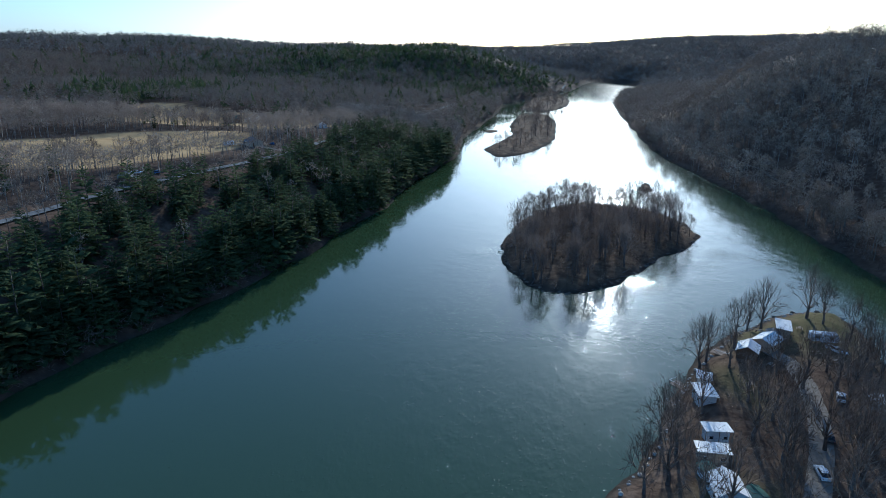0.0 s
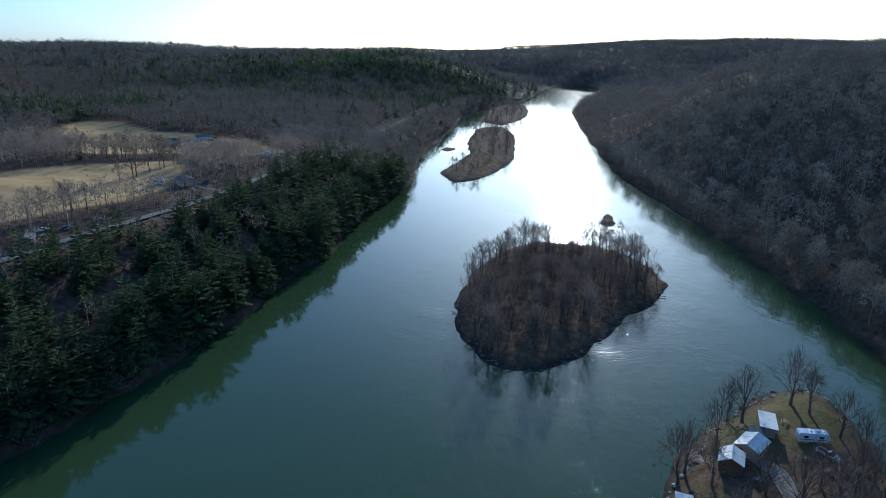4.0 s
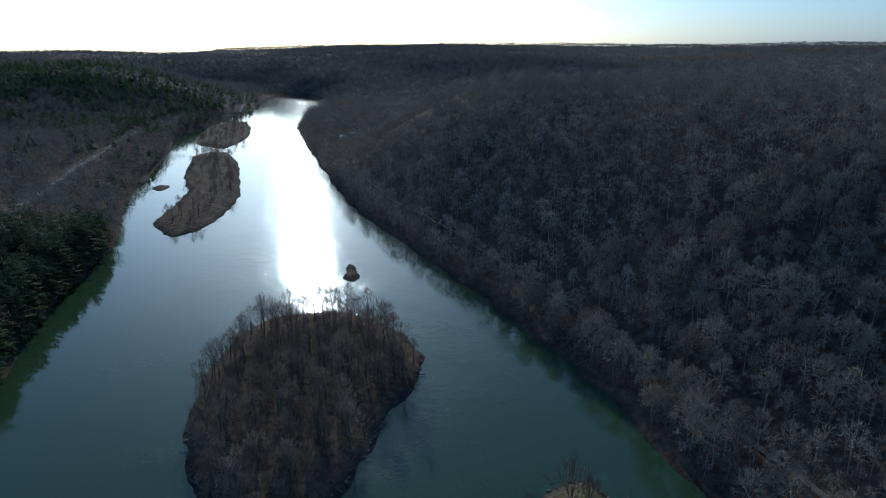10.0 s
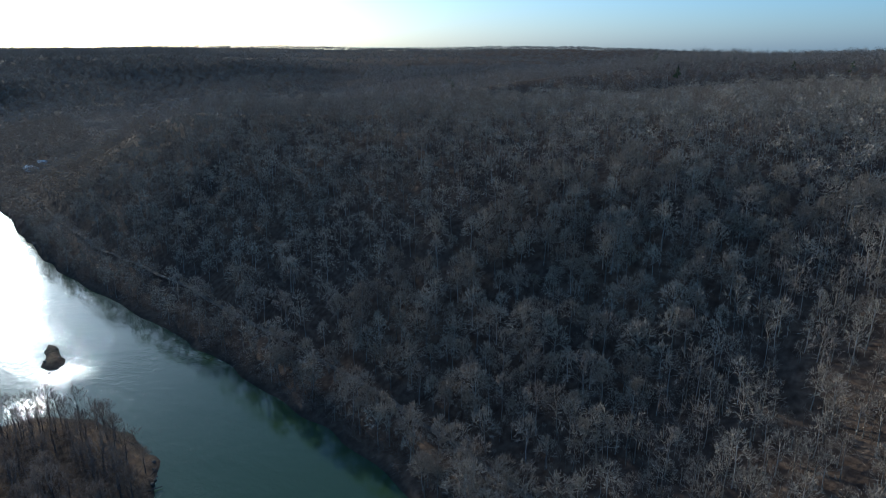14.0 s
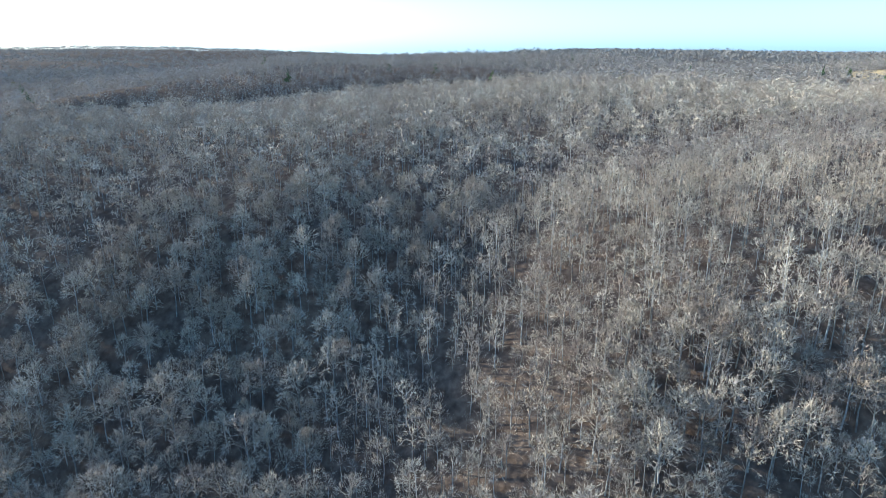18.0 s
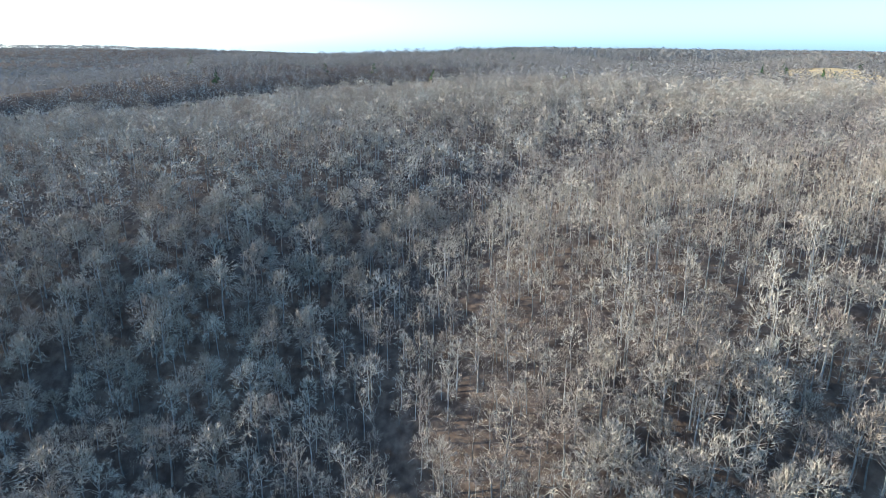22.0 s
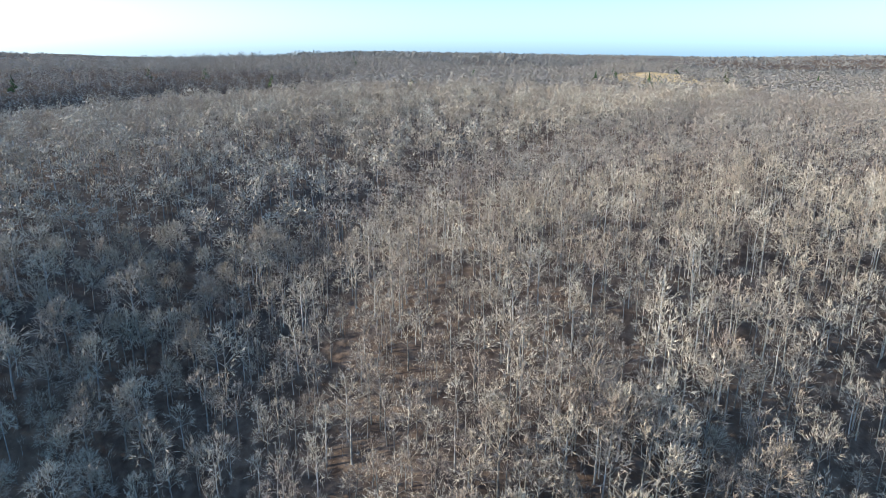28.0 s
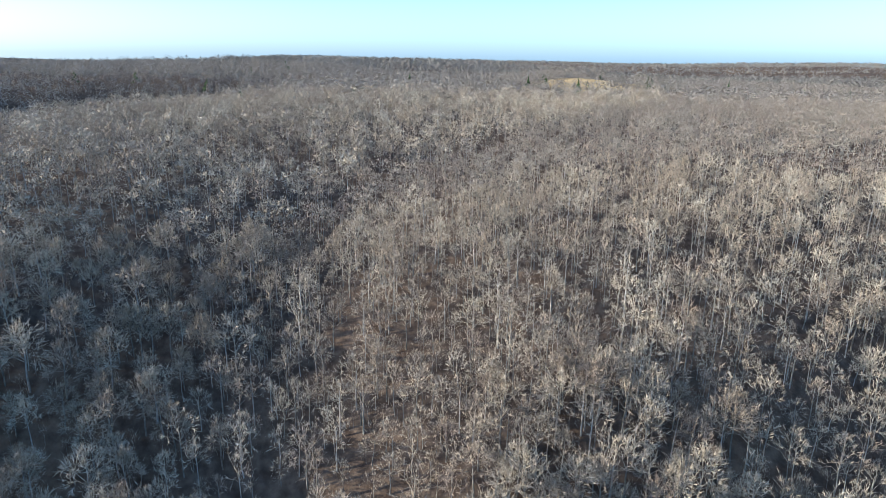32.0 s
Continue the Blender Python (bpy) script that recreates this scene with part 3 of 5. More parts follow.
def far_crown(seed, tall, wide, n, size):
    """A distant bare crown: a dome of twig fans over a stem."""
    rng = random.Random(seed)
    s = Shape()
    s.sliver(Vector((0, 0, -1)), Vector((0, 0, tall * 0.8)), tall * 0.02, rng)
    fk, up = tall * 0.42, tall * 0.56
    for i in range(n):
        a, e = 2.4 * i + rng.uniform(-0.4, 0.4), math.asin(min(1.0, (i + rng.random()) / n))
        d = Vector((math.cos(a) * math.cos(e) * wide, math.sin(a) * math.cos(e) * wide, math.sin(e) * up))
        p = Vector((0, 0, fk)) + d * rng.uniform(0.75, 0.95)
        out = (d.normalized() + Vector((0, 0, 0.2))).normalized()
        way = (out.cross(Vector((rng.gauss(0, 1), rng.gauss(0, 1), rng.gauss(0, 1)))).normalized() + out * rng.uniform(0.0, 0.7)).normalized()
        ln = size * rng.uniform(0.8, 1.25)
        s.sliver(p - way * ln * 0.5, p + way * ln * 0.5, ln * rng.uniform(0.45, 0.7), rng, out * 2.5)
    return s.arrays()


def far_fir(seed, tall, wide, n):
    rng = random.Random(seed)
    s = Shape()
    for i in range(n):
        k = i / n
        a = rng.uniform(0, 6.28)
        o = Vector((math.cos(a), math.sin(a), 0))
        side = Vector((-o.y, o.x, 0)) * wide * (1 - k) * 0.7
        p = Vector((0, 0, tall * (0.32 + 0.68 * k)))
        base = len(s.v)
        tip = p + o * wide * (1 - 0.85 * k) - Vector((0, 0, tall * 0.2))
        s.v += [tuple(p), tuple(tip + side), tuple(tip - side)]
        s.f.append((base, base + 1, base + 2))
    return s.arrays()


def joined(pairs):
    """Several (verts, faces) as one pair, and the index of each face's source."""
    vs, fs, ms, off = [], [], [], 0
    for k, (v, f) in enumerate(pairs):
        vs.append(v), fs.append(f + off), ms.append(np.full(len(f), k))
        off += len(v)
    return np.concatenate(vs), np.concatenate(fs), np.concatenate(ms)


def woods(name, models, pts, mats, label, seed=0, size=(0.75, 1.2)):
    """One mesh of many trees: each point takes one of the models, turned and scaled."""
    rng = np.random.default_rng(seed)
    pts = np.asarray(pts, float)
    pick = rng.integers(0, len(models), len(pts))
    turn, tall, fat, tone = rng.uniform(0, 6.2832, len(pts)), rng.uniform(*size, len(pts)), rng.uniform(0.85, 1.15, len(pts)), rng.random(len(pts))
    vs, fs, ms, ts, off = [], [], [], [], 0
    for k, (v, f, m) in enumerate(models):
        sel = np.nonzero(pick == k)[0]
        if not len(sel):
            continue
        c, s = np.cos(turn[sel])[:, None], np.sin(turn[sel])[:, None]
        w = (tall * fat)[sel][:, None]
        x = (v[:, 0] * c - v[:, 1] * s) * w + pts[sel, 0][:, None]
        y = (v[:, 0] * s + v[:, 1] * c) * w + pts[sel, 1][:, None]
        z = v[:, 2] * tall[sel][:, None] + pts[sel, 2][:, None]
        vs.append(np.stack([x, y, z], -1).reshape(-1, 3))
        fs.append((f[None] + (np.arange(len(sel)) * len(v))[:, None, None] + off).reshape(-1, 3))
        ms.append(np.tile(m, len(sel))), ts.append(np.repeat(tone[sel], len(v)) + np.tile(rng.uniform(-0.07, 0.07, len(v)), len(sel)))
        off += len(sel) * len(v)
    me = mesh_from(name, np.concatenate(vs), np.concatenate(fs), mats, np.concatenate(ts), np.concatenate(ms))
    return tagged(new(name, me), label, "trees", kind="stuff")


def scatter(x0, x1, y0, y1, step, seed):
    """Points on a shaken grid."""
    rng = np.random.default_rng(seed)
    gx, gy = np.meshgrid(np.arange(x0, x1, step), np.arange(y0, y1, step))
    gx, gy = gx + rng.uniform(-0.48, 0.48, gx.shape) * step, gy + rng.uniform(-0.48, 0.48, gx.shape) * step
    return gx.ravel(), gy.ravel(), rng


TRACK = [(150, 100, 0), (160, 130, 0), (172, 165, 0), (181, 205, 0), (187, 250, 0), (190, 290, 0), (194, 340, 0), (198, 400, 0), (200, 520, 0), (214, 620, 0), (252, 840, 0)]
CLEARINGS = [(-111, 377, 16), (-126, 383, 8), (-182, 652, 20), (-196, 618, 18), (-88, 480, 12), (290, 890, 22), (-105, 300, 10)]


def wooded(x, y):
    """True where the upland woods stand."""
    ok = np.ones(x.shape, bool)
    for f in (FIELD, BACK_FIELD, HILL_FIELD, PENINSULA, ISLAND_NEAR, ISLAND_MIDDLE, ISLAND_FAR, ISLET, ROCK_BAR):
        ok &= inside(f, x, y) < 0
    ok &= along(ROAD, x, y)[0] > 7.5
    ok &= along(TRACK, x, y)[0] > 3.0
    for cx, cy, r in CLEARINGS:
        ok &= np.hypot(x - cx, y - cy) > r
    return ok


def fir_share(x, y):
    """Share of conifers among the trees."""
    dl = np.interp(y, *np.array(LEFT_BANK, float).T) - x
    strip = smooth(-3, 1, dl) * (1 - smooth(42, 66, dl)) * smooth(-200, 60, y) * (1 - smooth(480, 540, y))
    groves = 0.5 * smooth(0.1, 0.7, value_noise(x, y, 140, 41)) * smooth(560, 700, y) * (dl > 0) * (1 - smooth(500, 900, dl))
    hill = 0.95 * np.exp(-(((x + 100) / 420) ** 2 + ((y - 1450) / 270) ** 2)) * (dl > 0)
    return np.maximum.reduce([0.86 * strip, groves, hill, 0.03 * (dl > 0) + 0.004 * (x > 600)])


def in_view(x, y):
    """The stretch of land that the valley opens on; the rest stays thin."""
    return (y > -60) & (x > -0.8 * (y + 60) - 60) | (x > 140) & (y > -1.25 * (x - 80))


# near trees for the hillside, and lighter ones for the distance
NEAR = [bare_tree(100 + i, t, w * 1.06, 12, 90, 880, 0.115, 1.35, f + 0.08, spread=-0.05, stout=1.05, shell=0.35) for i, (t, w, f) in enumerate([(17, 4.8, 0.38), (15, 4.2, 0.42), (18, 5.4, 0.36), (14, 3.8, 0.42), (16, 4.5, 0.38), (17, 5.0, 0.42)])]
SLIM = [bare_tree(140 + i, t, w * 1.3, 9, 38, 330, 0.1, 1.2, f + 0.1, spread=-0.1, stout=0.95, shell=0.35) for i, (t, w, f) in enumerate([(15, 3.2, 0.42), (13, 2.9, 0.4), (16, 3.5, 0.45), (12, 2.8, 0.38), (16, 4.0, 0.42)])]
MID = [bare_tree(200 + i, t, w * 1.04, 9, 0, 156, 0.32, 1.5, 0.46, sides=3, spread=-0.05, shell=0.5) for i, (t, w) in enumerate([(17, 5.0), (15, 4.4), (18, 5.6), (14, 4.1)])]
MID_SLIM = [bare_tree(220 + i, t, w * 1.25, 7, 0, 88, 0.28, 1.4, 0.48, sides=3, spread=-0.05, shell=0.5) for i, (t, w) in enumerate([(14, 3.3), (12, 3.0), (15, 3.7)])]
FAR = [far_crown(300 + i, t, w, 28, 2.1) for i, (t, w) in enumerate([(17, 5.4), (15, 4.8), (18, 6.0)])]
SKYLINE = [far_crown(310 + i, t, w, 16, 3.3) for i, (t, w) in enumerate([(17, 5.6), (15, 5.0), (18, 6.2)])]
LAST = [far_crown(320 + i, t, w, 9, 6.0) for i, (t, w) in enumerate([(17, 10.0), (19, 11.0)])]
RIVER_TREES = [bare_tree(340 + i, t, w, 12, 70, 520, 0.095, 1.6, f, sides=5, spread=0.15, stout=1.6, shell=0.1) for i, (t, w, f) in enumerate([(17, 5.6, 0.3), (15, 4.9, 0.34), (18, 6.2, 0.28), (14, 4.4, 0.34)])]
CAMP_TREES = [bare_tree(350 + i, t, w * 0.95, 14, 120, 950, 0.05, 1.7, f, sides=7, spread=0.3, stout=2.0) for i, (t, w, f) in enumerate([(18, 7.4, 0.2), (16, 6.4, 0.22), (19, 8.0, 0.17), (15, 5.8, 0.22)])]
SAPLINGS = [bare_tree(370 + i, t, w, 4, 0, 26, 0.065, 0.9, 0.35, sides=3, spread=0.5) for i, (t, w) in enumerate([(3.6, 0.9), (2.8, 0.8), (4.4, 1.1)])]
SHRUBS = [bare_tree(360 + i, t, w, 5, 0, 30, 0.1, 1.2, 0.12, sides=3, shell=0.3) for i, (t, w) in enumerate([(3.2, 1.8), (2.4, 1.6), (4.2, 2.0)])]
FIR_NEAR = [fir_tree(400 + i, t, w * 1.12, 60, 4) for i, (t, w) in enumerate([(17, 5.2), (15, 4.9), (19, 5.6), (12, 4.4)])]
FIR_MID = [fir_tree(420 + i, t, w, 26, 1) for i, (t, w) in enumerate([(17, 4.8), (14, 4.4)])]
FIR_FAR = [far_fir(440 + i, t, w, 9) for i, (t, w) in enumerate([(18, 4.8), (16, 4.6)])]


def model(pair):
    return joined(pair)


def one(pair):
    return (*pair, np.zeros(len(pair[1]), int))


NEAR_STRETCH = (190, 226, 22, 88)


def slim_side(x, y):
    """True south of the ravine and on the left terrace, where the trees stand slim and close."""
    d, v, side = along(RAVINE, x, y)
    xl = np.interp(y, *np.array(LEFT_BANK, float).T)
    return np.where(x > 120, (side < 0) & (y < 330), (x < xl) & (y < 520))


def near_stretch(x, y):
    x0, x1, y0, y1 = NEAR_STRETCH
    return (x > x0) & (x < x1) & (y > y0) & (y < y1)


SINGLES = []


def fill_woods():
    sets = {}

    def put(key, x, y, z):
        sets.setdefault(key, []).append(np.stack([x, y, z], 1))

    def ring(x0, x1, y0, y1, step, seed, keep, names, floor=1.2):
        x, y, rng = scatter(x0, x1, y0, y1, step, seed)
        k = keep(x, y)
        x, y = x[k], y[k]
        k = wooded(x, y)
        x, y = x[k], y[k]
        z = height(x, y)
        k = (z > floor) & (rng.random(len(x)) < 0.93 + 0.12 * value_noise(x, y, 30, 43))
        x, y, z = x[k], y[k], z[k]
        fir = rng.random(len(x)) < fir_share(x, y)
        keep_fir = fir & (rng.random(len(x)) < (0.72 if names[1] == "bank_firs" else 1.0))
        put(names[1], x[keep_fir], y[keep_fir], z[keep_fir])
        put(names[0], x[~fir], y[~fir], z[~fir])

    def reach(x, y):
        return np.hypot(x - np.clip(x, 0, 110), y - np.clip(y, 20, 110))
    close = lambda x, y: (reach(x, y) < 205) & in_view(x, y)
    middle = lambda x, y: (reach(x, y) >= 205) & (reach(x, y) < 510) & in_view(x, y)
    ring(-200, 360, -170, 420, 6.4, 1, lambda x, y: close(x, y) & ~slim_side(x, y), ("hill_woods", "bank_firs"))
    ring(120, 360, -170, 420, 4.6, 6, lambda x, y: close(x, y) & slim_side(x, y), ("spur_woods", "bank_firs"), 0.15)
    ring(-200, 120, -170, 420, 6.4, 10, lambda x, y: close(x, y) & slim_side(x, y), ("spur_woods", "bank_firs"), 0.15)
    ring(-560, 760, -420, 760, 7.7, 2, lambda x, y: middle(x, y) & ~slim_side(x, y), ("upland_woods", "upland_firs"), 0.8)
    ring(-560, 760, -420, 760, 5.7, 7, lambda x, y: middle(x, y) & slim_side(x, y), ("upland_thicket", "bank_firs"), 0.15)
    west = lambda x, y: x < 120 + 0.28 * y
    far = lambda x, y: (reach(x, y) >= 510) & (reach(x, y) < 1250) & in_view(x, y)
    ring(-900, 700, 300, 1500, 7.4, 3, lambda x, y: far(x, y) & west(x, y), ("valley_woods", "far_firs"), 0.5)
    ring(-300, 1400, -1200, 1500, 9.9, 9, lambda x, y: far(x, y) & ~west(x, y), ("far_woods", "far_firs"), 0.5)
    ring(-1500, 1700, -1300, 2500, 14.5, 8, lambda x, y: (reach(x, y) >= 1250) & (np.hypot(x - 60, y - 150) < 2000 + 500 * (np.abs(x - 300) < 900)) & in_view(x, y), ("skyline_woods", "far_firs"))
    ring(-4200, 4500, -4200, 4600, 33, 4, lambda x, y: (np.hypot(x - 60, y - 150) > 1980) & (np.hypot(x - 60, y - 150) < 4000) & in_view(x, y), ("distant_woods", "distant_firs"))
    ring(-2600, 2600, -2600, 3000, 46, 5, lambda x, y: ~in_view(x, y) & (reach(x, y) > 60), ("distant_woods", "distant_firs"))
    # firs lean over the water along the foot of the left bank
    rng = np.random.default_rng(12)
    for step, near, deep in ((3.4, 3.0, 6.5), (4.6, 6.0, 14.0)):
        y = np.arange(60, 520, step)
        y = y + rng.uniform(-1.5, 1.5, len(y))
        x = np.interp(y, *np.array(LEFT_BANK, float).T) - rng.uniform(near, deep, len(y))
        put("shore_firs", x, y, np.maximum(height(x, y), 0.2) - 1.0)
    # the nearest trees become single things
    for name in ("hill_woods", "spur_woods"):
        pts = np.concatenate(sets[name])
        near = near_stretch(pts[:, 0], pts[:, 1])
        SINGLES.extend(map(tuple, pts[near]))
        sets[name] = [pts[~near]]
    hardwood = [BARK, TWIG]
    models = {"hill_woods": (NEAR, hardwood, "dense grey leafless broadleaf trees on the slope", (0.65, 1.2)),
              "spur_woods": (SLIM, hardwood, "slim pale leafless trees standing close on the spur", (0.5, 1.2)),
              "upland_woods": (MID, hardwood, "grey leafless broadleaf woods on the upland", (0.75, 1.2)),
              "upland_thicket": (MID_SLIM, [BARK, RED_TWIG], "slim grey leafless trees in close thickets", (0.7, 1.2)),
              "far_woods": (FAR, [FAR_SHADED_TWIG], "distant grey leafless woods over rolling hills", (0.75, 1.2)),
              "valley_woods": (FAR, [VALLEY_SHADED_TWIG], "brown leafless woods over the valley floor and hill", (0.7, 1.1)),
              "skyline_woods": (SKYLINE, [SKYLINE_SHADED_TWIG], "far leafless woods along the ridges", (0.95, 1.5)),
              "distant_woods": (LAST, [SKYLINE_SHADED_TWIG], "far grey woods reaching the horizon", (0.8, 1.2)),
              "bank_firs": (FIR_NEAR, [DARK_BARK, NEEDLE], "tall dark green conifers on the steep river bank", (0.6, 1.08)),
              "shore_firs": (FIR_NEAR, [DARK_BARK, NEEDLE], "tall dark green conifers leaning over the river's edge", (0.85, 1.35)),
              "upland_firs": (FIR_MID, [DARK_BARK, NEEDLE], "dark green conifers among bare woods", (0.7, 1.1)),
              "far_firs": (FIR_FAR, [NEEDLE], "far dark conifers on the wooded hill", (0.9, 1.4)),
              "distant_firs": (FIR_FAR, [NEEDLE], "scattered far conifers", (0.7, 1.1))}
    for n, (name, (mods, mats, label, size)) in enumerate(models.items()):
        mods = [one(p) for p in mods] if len(mats) == 1 else [model(p) for p in mods]
        woods(name, mods, np.concatenate(sets[name]), mats, label, seed=n, size=size)


fill_woods()


# ---- building helpers ----
def part(name, bm, mat, parent, label=""):
    """Links a bmesh as one mesh object under a thing or a part."""
    me = bpy.data.meshes.new(name)
    bm.to_mesh(me)
    bm.free()
    me.materials.append(mat)
    ob = new(name, me)
    ob.parent = parent
    return tagged(ob, label)


def thing(name, m, label, category, group=""):
    ob = new(name)
    ob.empty_display_size = 0.3
    ob.matrix_world = m
    return tagged(ob, label, category, group)


def box(x0, x1, y0, y1, z0, z1, bevel=0.0, bm=None):
    bm = bm or bmesh.new()
    vs = [bm.verts.new(p) for p in ((x0, y0, z0), (x1, y0, z0), (x1, y1, z0), (x0, y1, z0), (x0, y0, z1), (x1, y0, z1), (x1, y1, z1), (x0, y1, z1))]
    for f in ((3, 2, 1, 0), (4, 5, 6, 7), (0, 1, 5, 4), (1, 2, 6, 5), (2, 3, 7, 6), (3, 0, 4, 7)):
        bm.faces.new([vs[i] for i in f])
    if bevel:
        bmesh.ops.bevel(bm, geom=bm.edges[:], offset=bevel, segments=1, affect="EDGES")
    return bm


def prism(profile, y0, y1, bm=None, bevel=0.0):
    """A profile of (x, z), anticlockwise seen from -y, drawn out along y."""
    bm = bm or bmesh.new()
    a = [bm.verts.new((x, y0, z)) for x, z in profile]
    b = [bm.verts.new((x, y1, z)) for x, z in profile]
    bm.faces.new(a)
    bm.faces.new(b[::-1])
    n = len(a)
    for i in range(n):
        bm.faces.new((a[i], b[i], b[(i + 1) % n], a[(i + 1) % n]))
    bmesh.ops.recalc_face_normals(bm, faces=bm.faces[:])
    if bevel:
        bmesh.ops.bevel(bm, geom=bm.edges[:], offset=bevel, segments=2, affect="EDGES")
    return bm


def wheel_disc(r, w, n=14):
    """A wheel-shaped ring lying along y."""
    bm = bmesh.new()
    bmesh.ops.create_cone(bm, cap_ends=True, segments=n, radius1=r, radius2=r, depth=w, matrix=pose(0, 0, 0, 90))
    bmesh.ops.bevel(bm, geom=[e for e in bm.edges if e.calc_length() < r], offset=r * 0.12, segments=1, affect="EDGES")
    return bm


def at_ground(x, y, turn=0.0, lift=0.0):
    return pose(x, y, float(height(np.array([x]), np.array([y]))[0]) + lift, 0, 0, turn)


# ---- single trees ----
def tree_kinds(models, bark, twig):
    out = []
    for trunk, crown in models:
        out.append((mesh_from("trunk", *trunk, [bark]), mesh_from("crown", *crown, [twig])))
    return out


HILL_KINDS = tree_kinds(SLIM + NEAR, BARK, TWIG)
CAMP_KINDS = tree_kinds(CAMP_TREES, DARK_BARK, CAMP_TWIG)
RIVER_KINDS = tree_kinds(RIVER_TREES, DARK_BARK, DARK_TWIG)
FIR_KINDS = tree_kinds(FIR_NEAR, DARK_BARK, NEEDLE)


def plant(name, kind, x, y, scale, turn, label, group, sink=0.15, z=None):
    z = float(height(np.array([x]), np.array([y]))[0]) if z is None else z
    ob = new(name)
    ob.empty_display_size = 0.5
    ob.matrix_world = pose(x, y, z - sink, 0, 0, turn) @ Matrix.Diagonal((scale, scale, scale, 1))
    tagged(ob, label, "tree", group)
    for p, me in zip(("trunk", "crown"), kind):
        c = new(p, me)
        c.parent = ob
    return ob


def plant_singles():
    rng = random.Random(5)
    for x, y, z in SINGLES:
        k = rng.randrange(len(HILL_KINDS))
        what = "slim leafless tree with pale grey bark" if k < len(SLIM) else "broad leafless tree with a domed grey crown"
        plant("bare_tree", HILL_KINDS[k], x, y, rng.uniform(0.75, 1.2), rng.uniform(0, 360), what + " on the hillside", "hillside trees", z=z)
    # peninsula: tall spreading trees round the camp
    for x, y, k, s in ((94, 176, 0, 0.95), (91, 178, 1, 0.8), (112, 176, 3, 0.9), (110, 181, 2, 1.0), (114, 166, 0, 0.8), (112, 155, 1, 0.9), (86, 138, 2, 0.95), (80, 162, 1, 0.95),
                       (67, 153, 2, 0.9), (70, 156, 0, 0.8), (42, 103, 2, 0.95), (64, 116, 2, 1.0), (89, 126, 0, 0.95), (47, 113, 1, 0.95), (73, 149, 3, 0.8), (103, 137, 0, 0.9),
                       (70, 112, 1, 0.85), (77, 113, 0, 0.9), (84, 112, 2, 0.85), (63, 102, 1, 0.9), (75, 101, 0, 1.0), (37, 101, 3, 0.9), (47, 122, 0, 0.8), (54, 132, 1, 0.7),
                       (96, 146, 1, 0.8), (97, 116, 2, 0.9), (90, 103, 1, 0.95), (99, 128, 3, 0.85), (82, 92, 0, 1.0), (68, 90, 2, 0.95), (55, 84, 1, 0.9), (92, 86, 1, 0.95),
                       (58, 128, 3, 0.8), (94, 138, 2, 0.9), (87, 117, 1, 0.95), (72, 124, 2, 0.9), (79, 104, 2, 1.0), (95, 96, 2, 1.0), (70, 132, 1, 0.8), (83, 145, 3, 0.85), (101, 142, 2, 0.85), (92, 118, 3, 0.9), (66, 108, 0, 0.95), (50, 95, 2, 0.9), (78, 84, 1, 1.0), (106, 144, 3, 0.85), (79, 128, 3, 0.8), (109, 133, 1, 0.75), (60, 94, 3, 0.85), (44, 92, 1, 0.9), (85, 74, 2, 1.0)):
        label = "tall spreading dark leafless tree among the cabins" if s > 0.88 else "dark leafless riverside tree with forked trunk"
        plant("riverside_tree", CAMP_KINDS[k], x, y, s * 1.05, (x * 37 + y * 11) % 360, label, "camp trees")
    # near island: trees crowd the middle and the upstream rim
    x, y, r = scatter(15, 130, 200, 365, 6.3, 51)
    for px, py in zip(x, y):
        deep = float(inside(ISLAND_NEAR, np.array([px]), np.array([py]))[0])
        if deep > 3 and r.random() < 0.95 - 0.35 * (py < 235) - 0.6 * (px > 72 and py < 268):
            plant("island_tree", RIVER_KINDS[r.integers(4)], px, py, r.uniform(0.65, 1.05), r.uniform(0, 360), "dark brown leafless tree on the river island", "island trees")
    for poly, step, seed, share in ((ISLAND_MIDDLE, 12, 52, 0.5), (ISLAND_FAR, 17, 53, 0.9)):
        p = np.array(poly)
        x, y, r = scatter(p[:, 0].min(), p[:, 0].max(), p[:, 1].min(), p[:, 1].max(), step, seed)
        for px, py in zip(x, y):
            if float(inside(poly, np.array([px]), np.array([py]))[0]) > 4 and r.random() < share * (1.0 if py > 600 else 0.5):
                plant("island_tree", RIVER_KINDS[r.integers(4)], px, py, r.uniform(0.7, 1.05), r.uniform(0, 360), "leafless tree on the low grassy island", "low island trees")
    # hedgerows between the fields, and the lone firs by the road
    r = random.Random(61)
    for (x0, y0), (x1, y1), n in (((-285, 428), (-205, 473), 14), ((-203, 476), (-158, 510), 10), ((-300, 575), (-215, 612), 12), ((-175, 292), (-128, 322), 9), ((-150, 395), (-138, 470), 8)):
        for i in range(n):
            k = (i + r.uniform(-0.3, 0.3)) / n
            plant("hedgerow_tree", RIVER_KINDS[r.randrange(4)], x0 + (x1 - x0) * k + r.uniform(-2, 2), y0 + (y1 - y0) * k + r.uniform(-2, 2), r.uniform(0.85, 1.2), r.uniform(0, 360), "leafless hedgerow tree beside the hay field", "hedgerow trees")
    for x, y, s in ((-113, 392, 0.5), (-160, 548, 0.6), (-70, 455, 0.75), (-61, 470, 0.7), (-120, 312, 0.6), (-96, 352, 0.55)):
        plant("fir_tree", FIR_KINDS[int(-x) % 4], x, y, s * 0.65, x * 7 % 360, "dark green fir beside the country road", "roadside firs")


plant_singles()


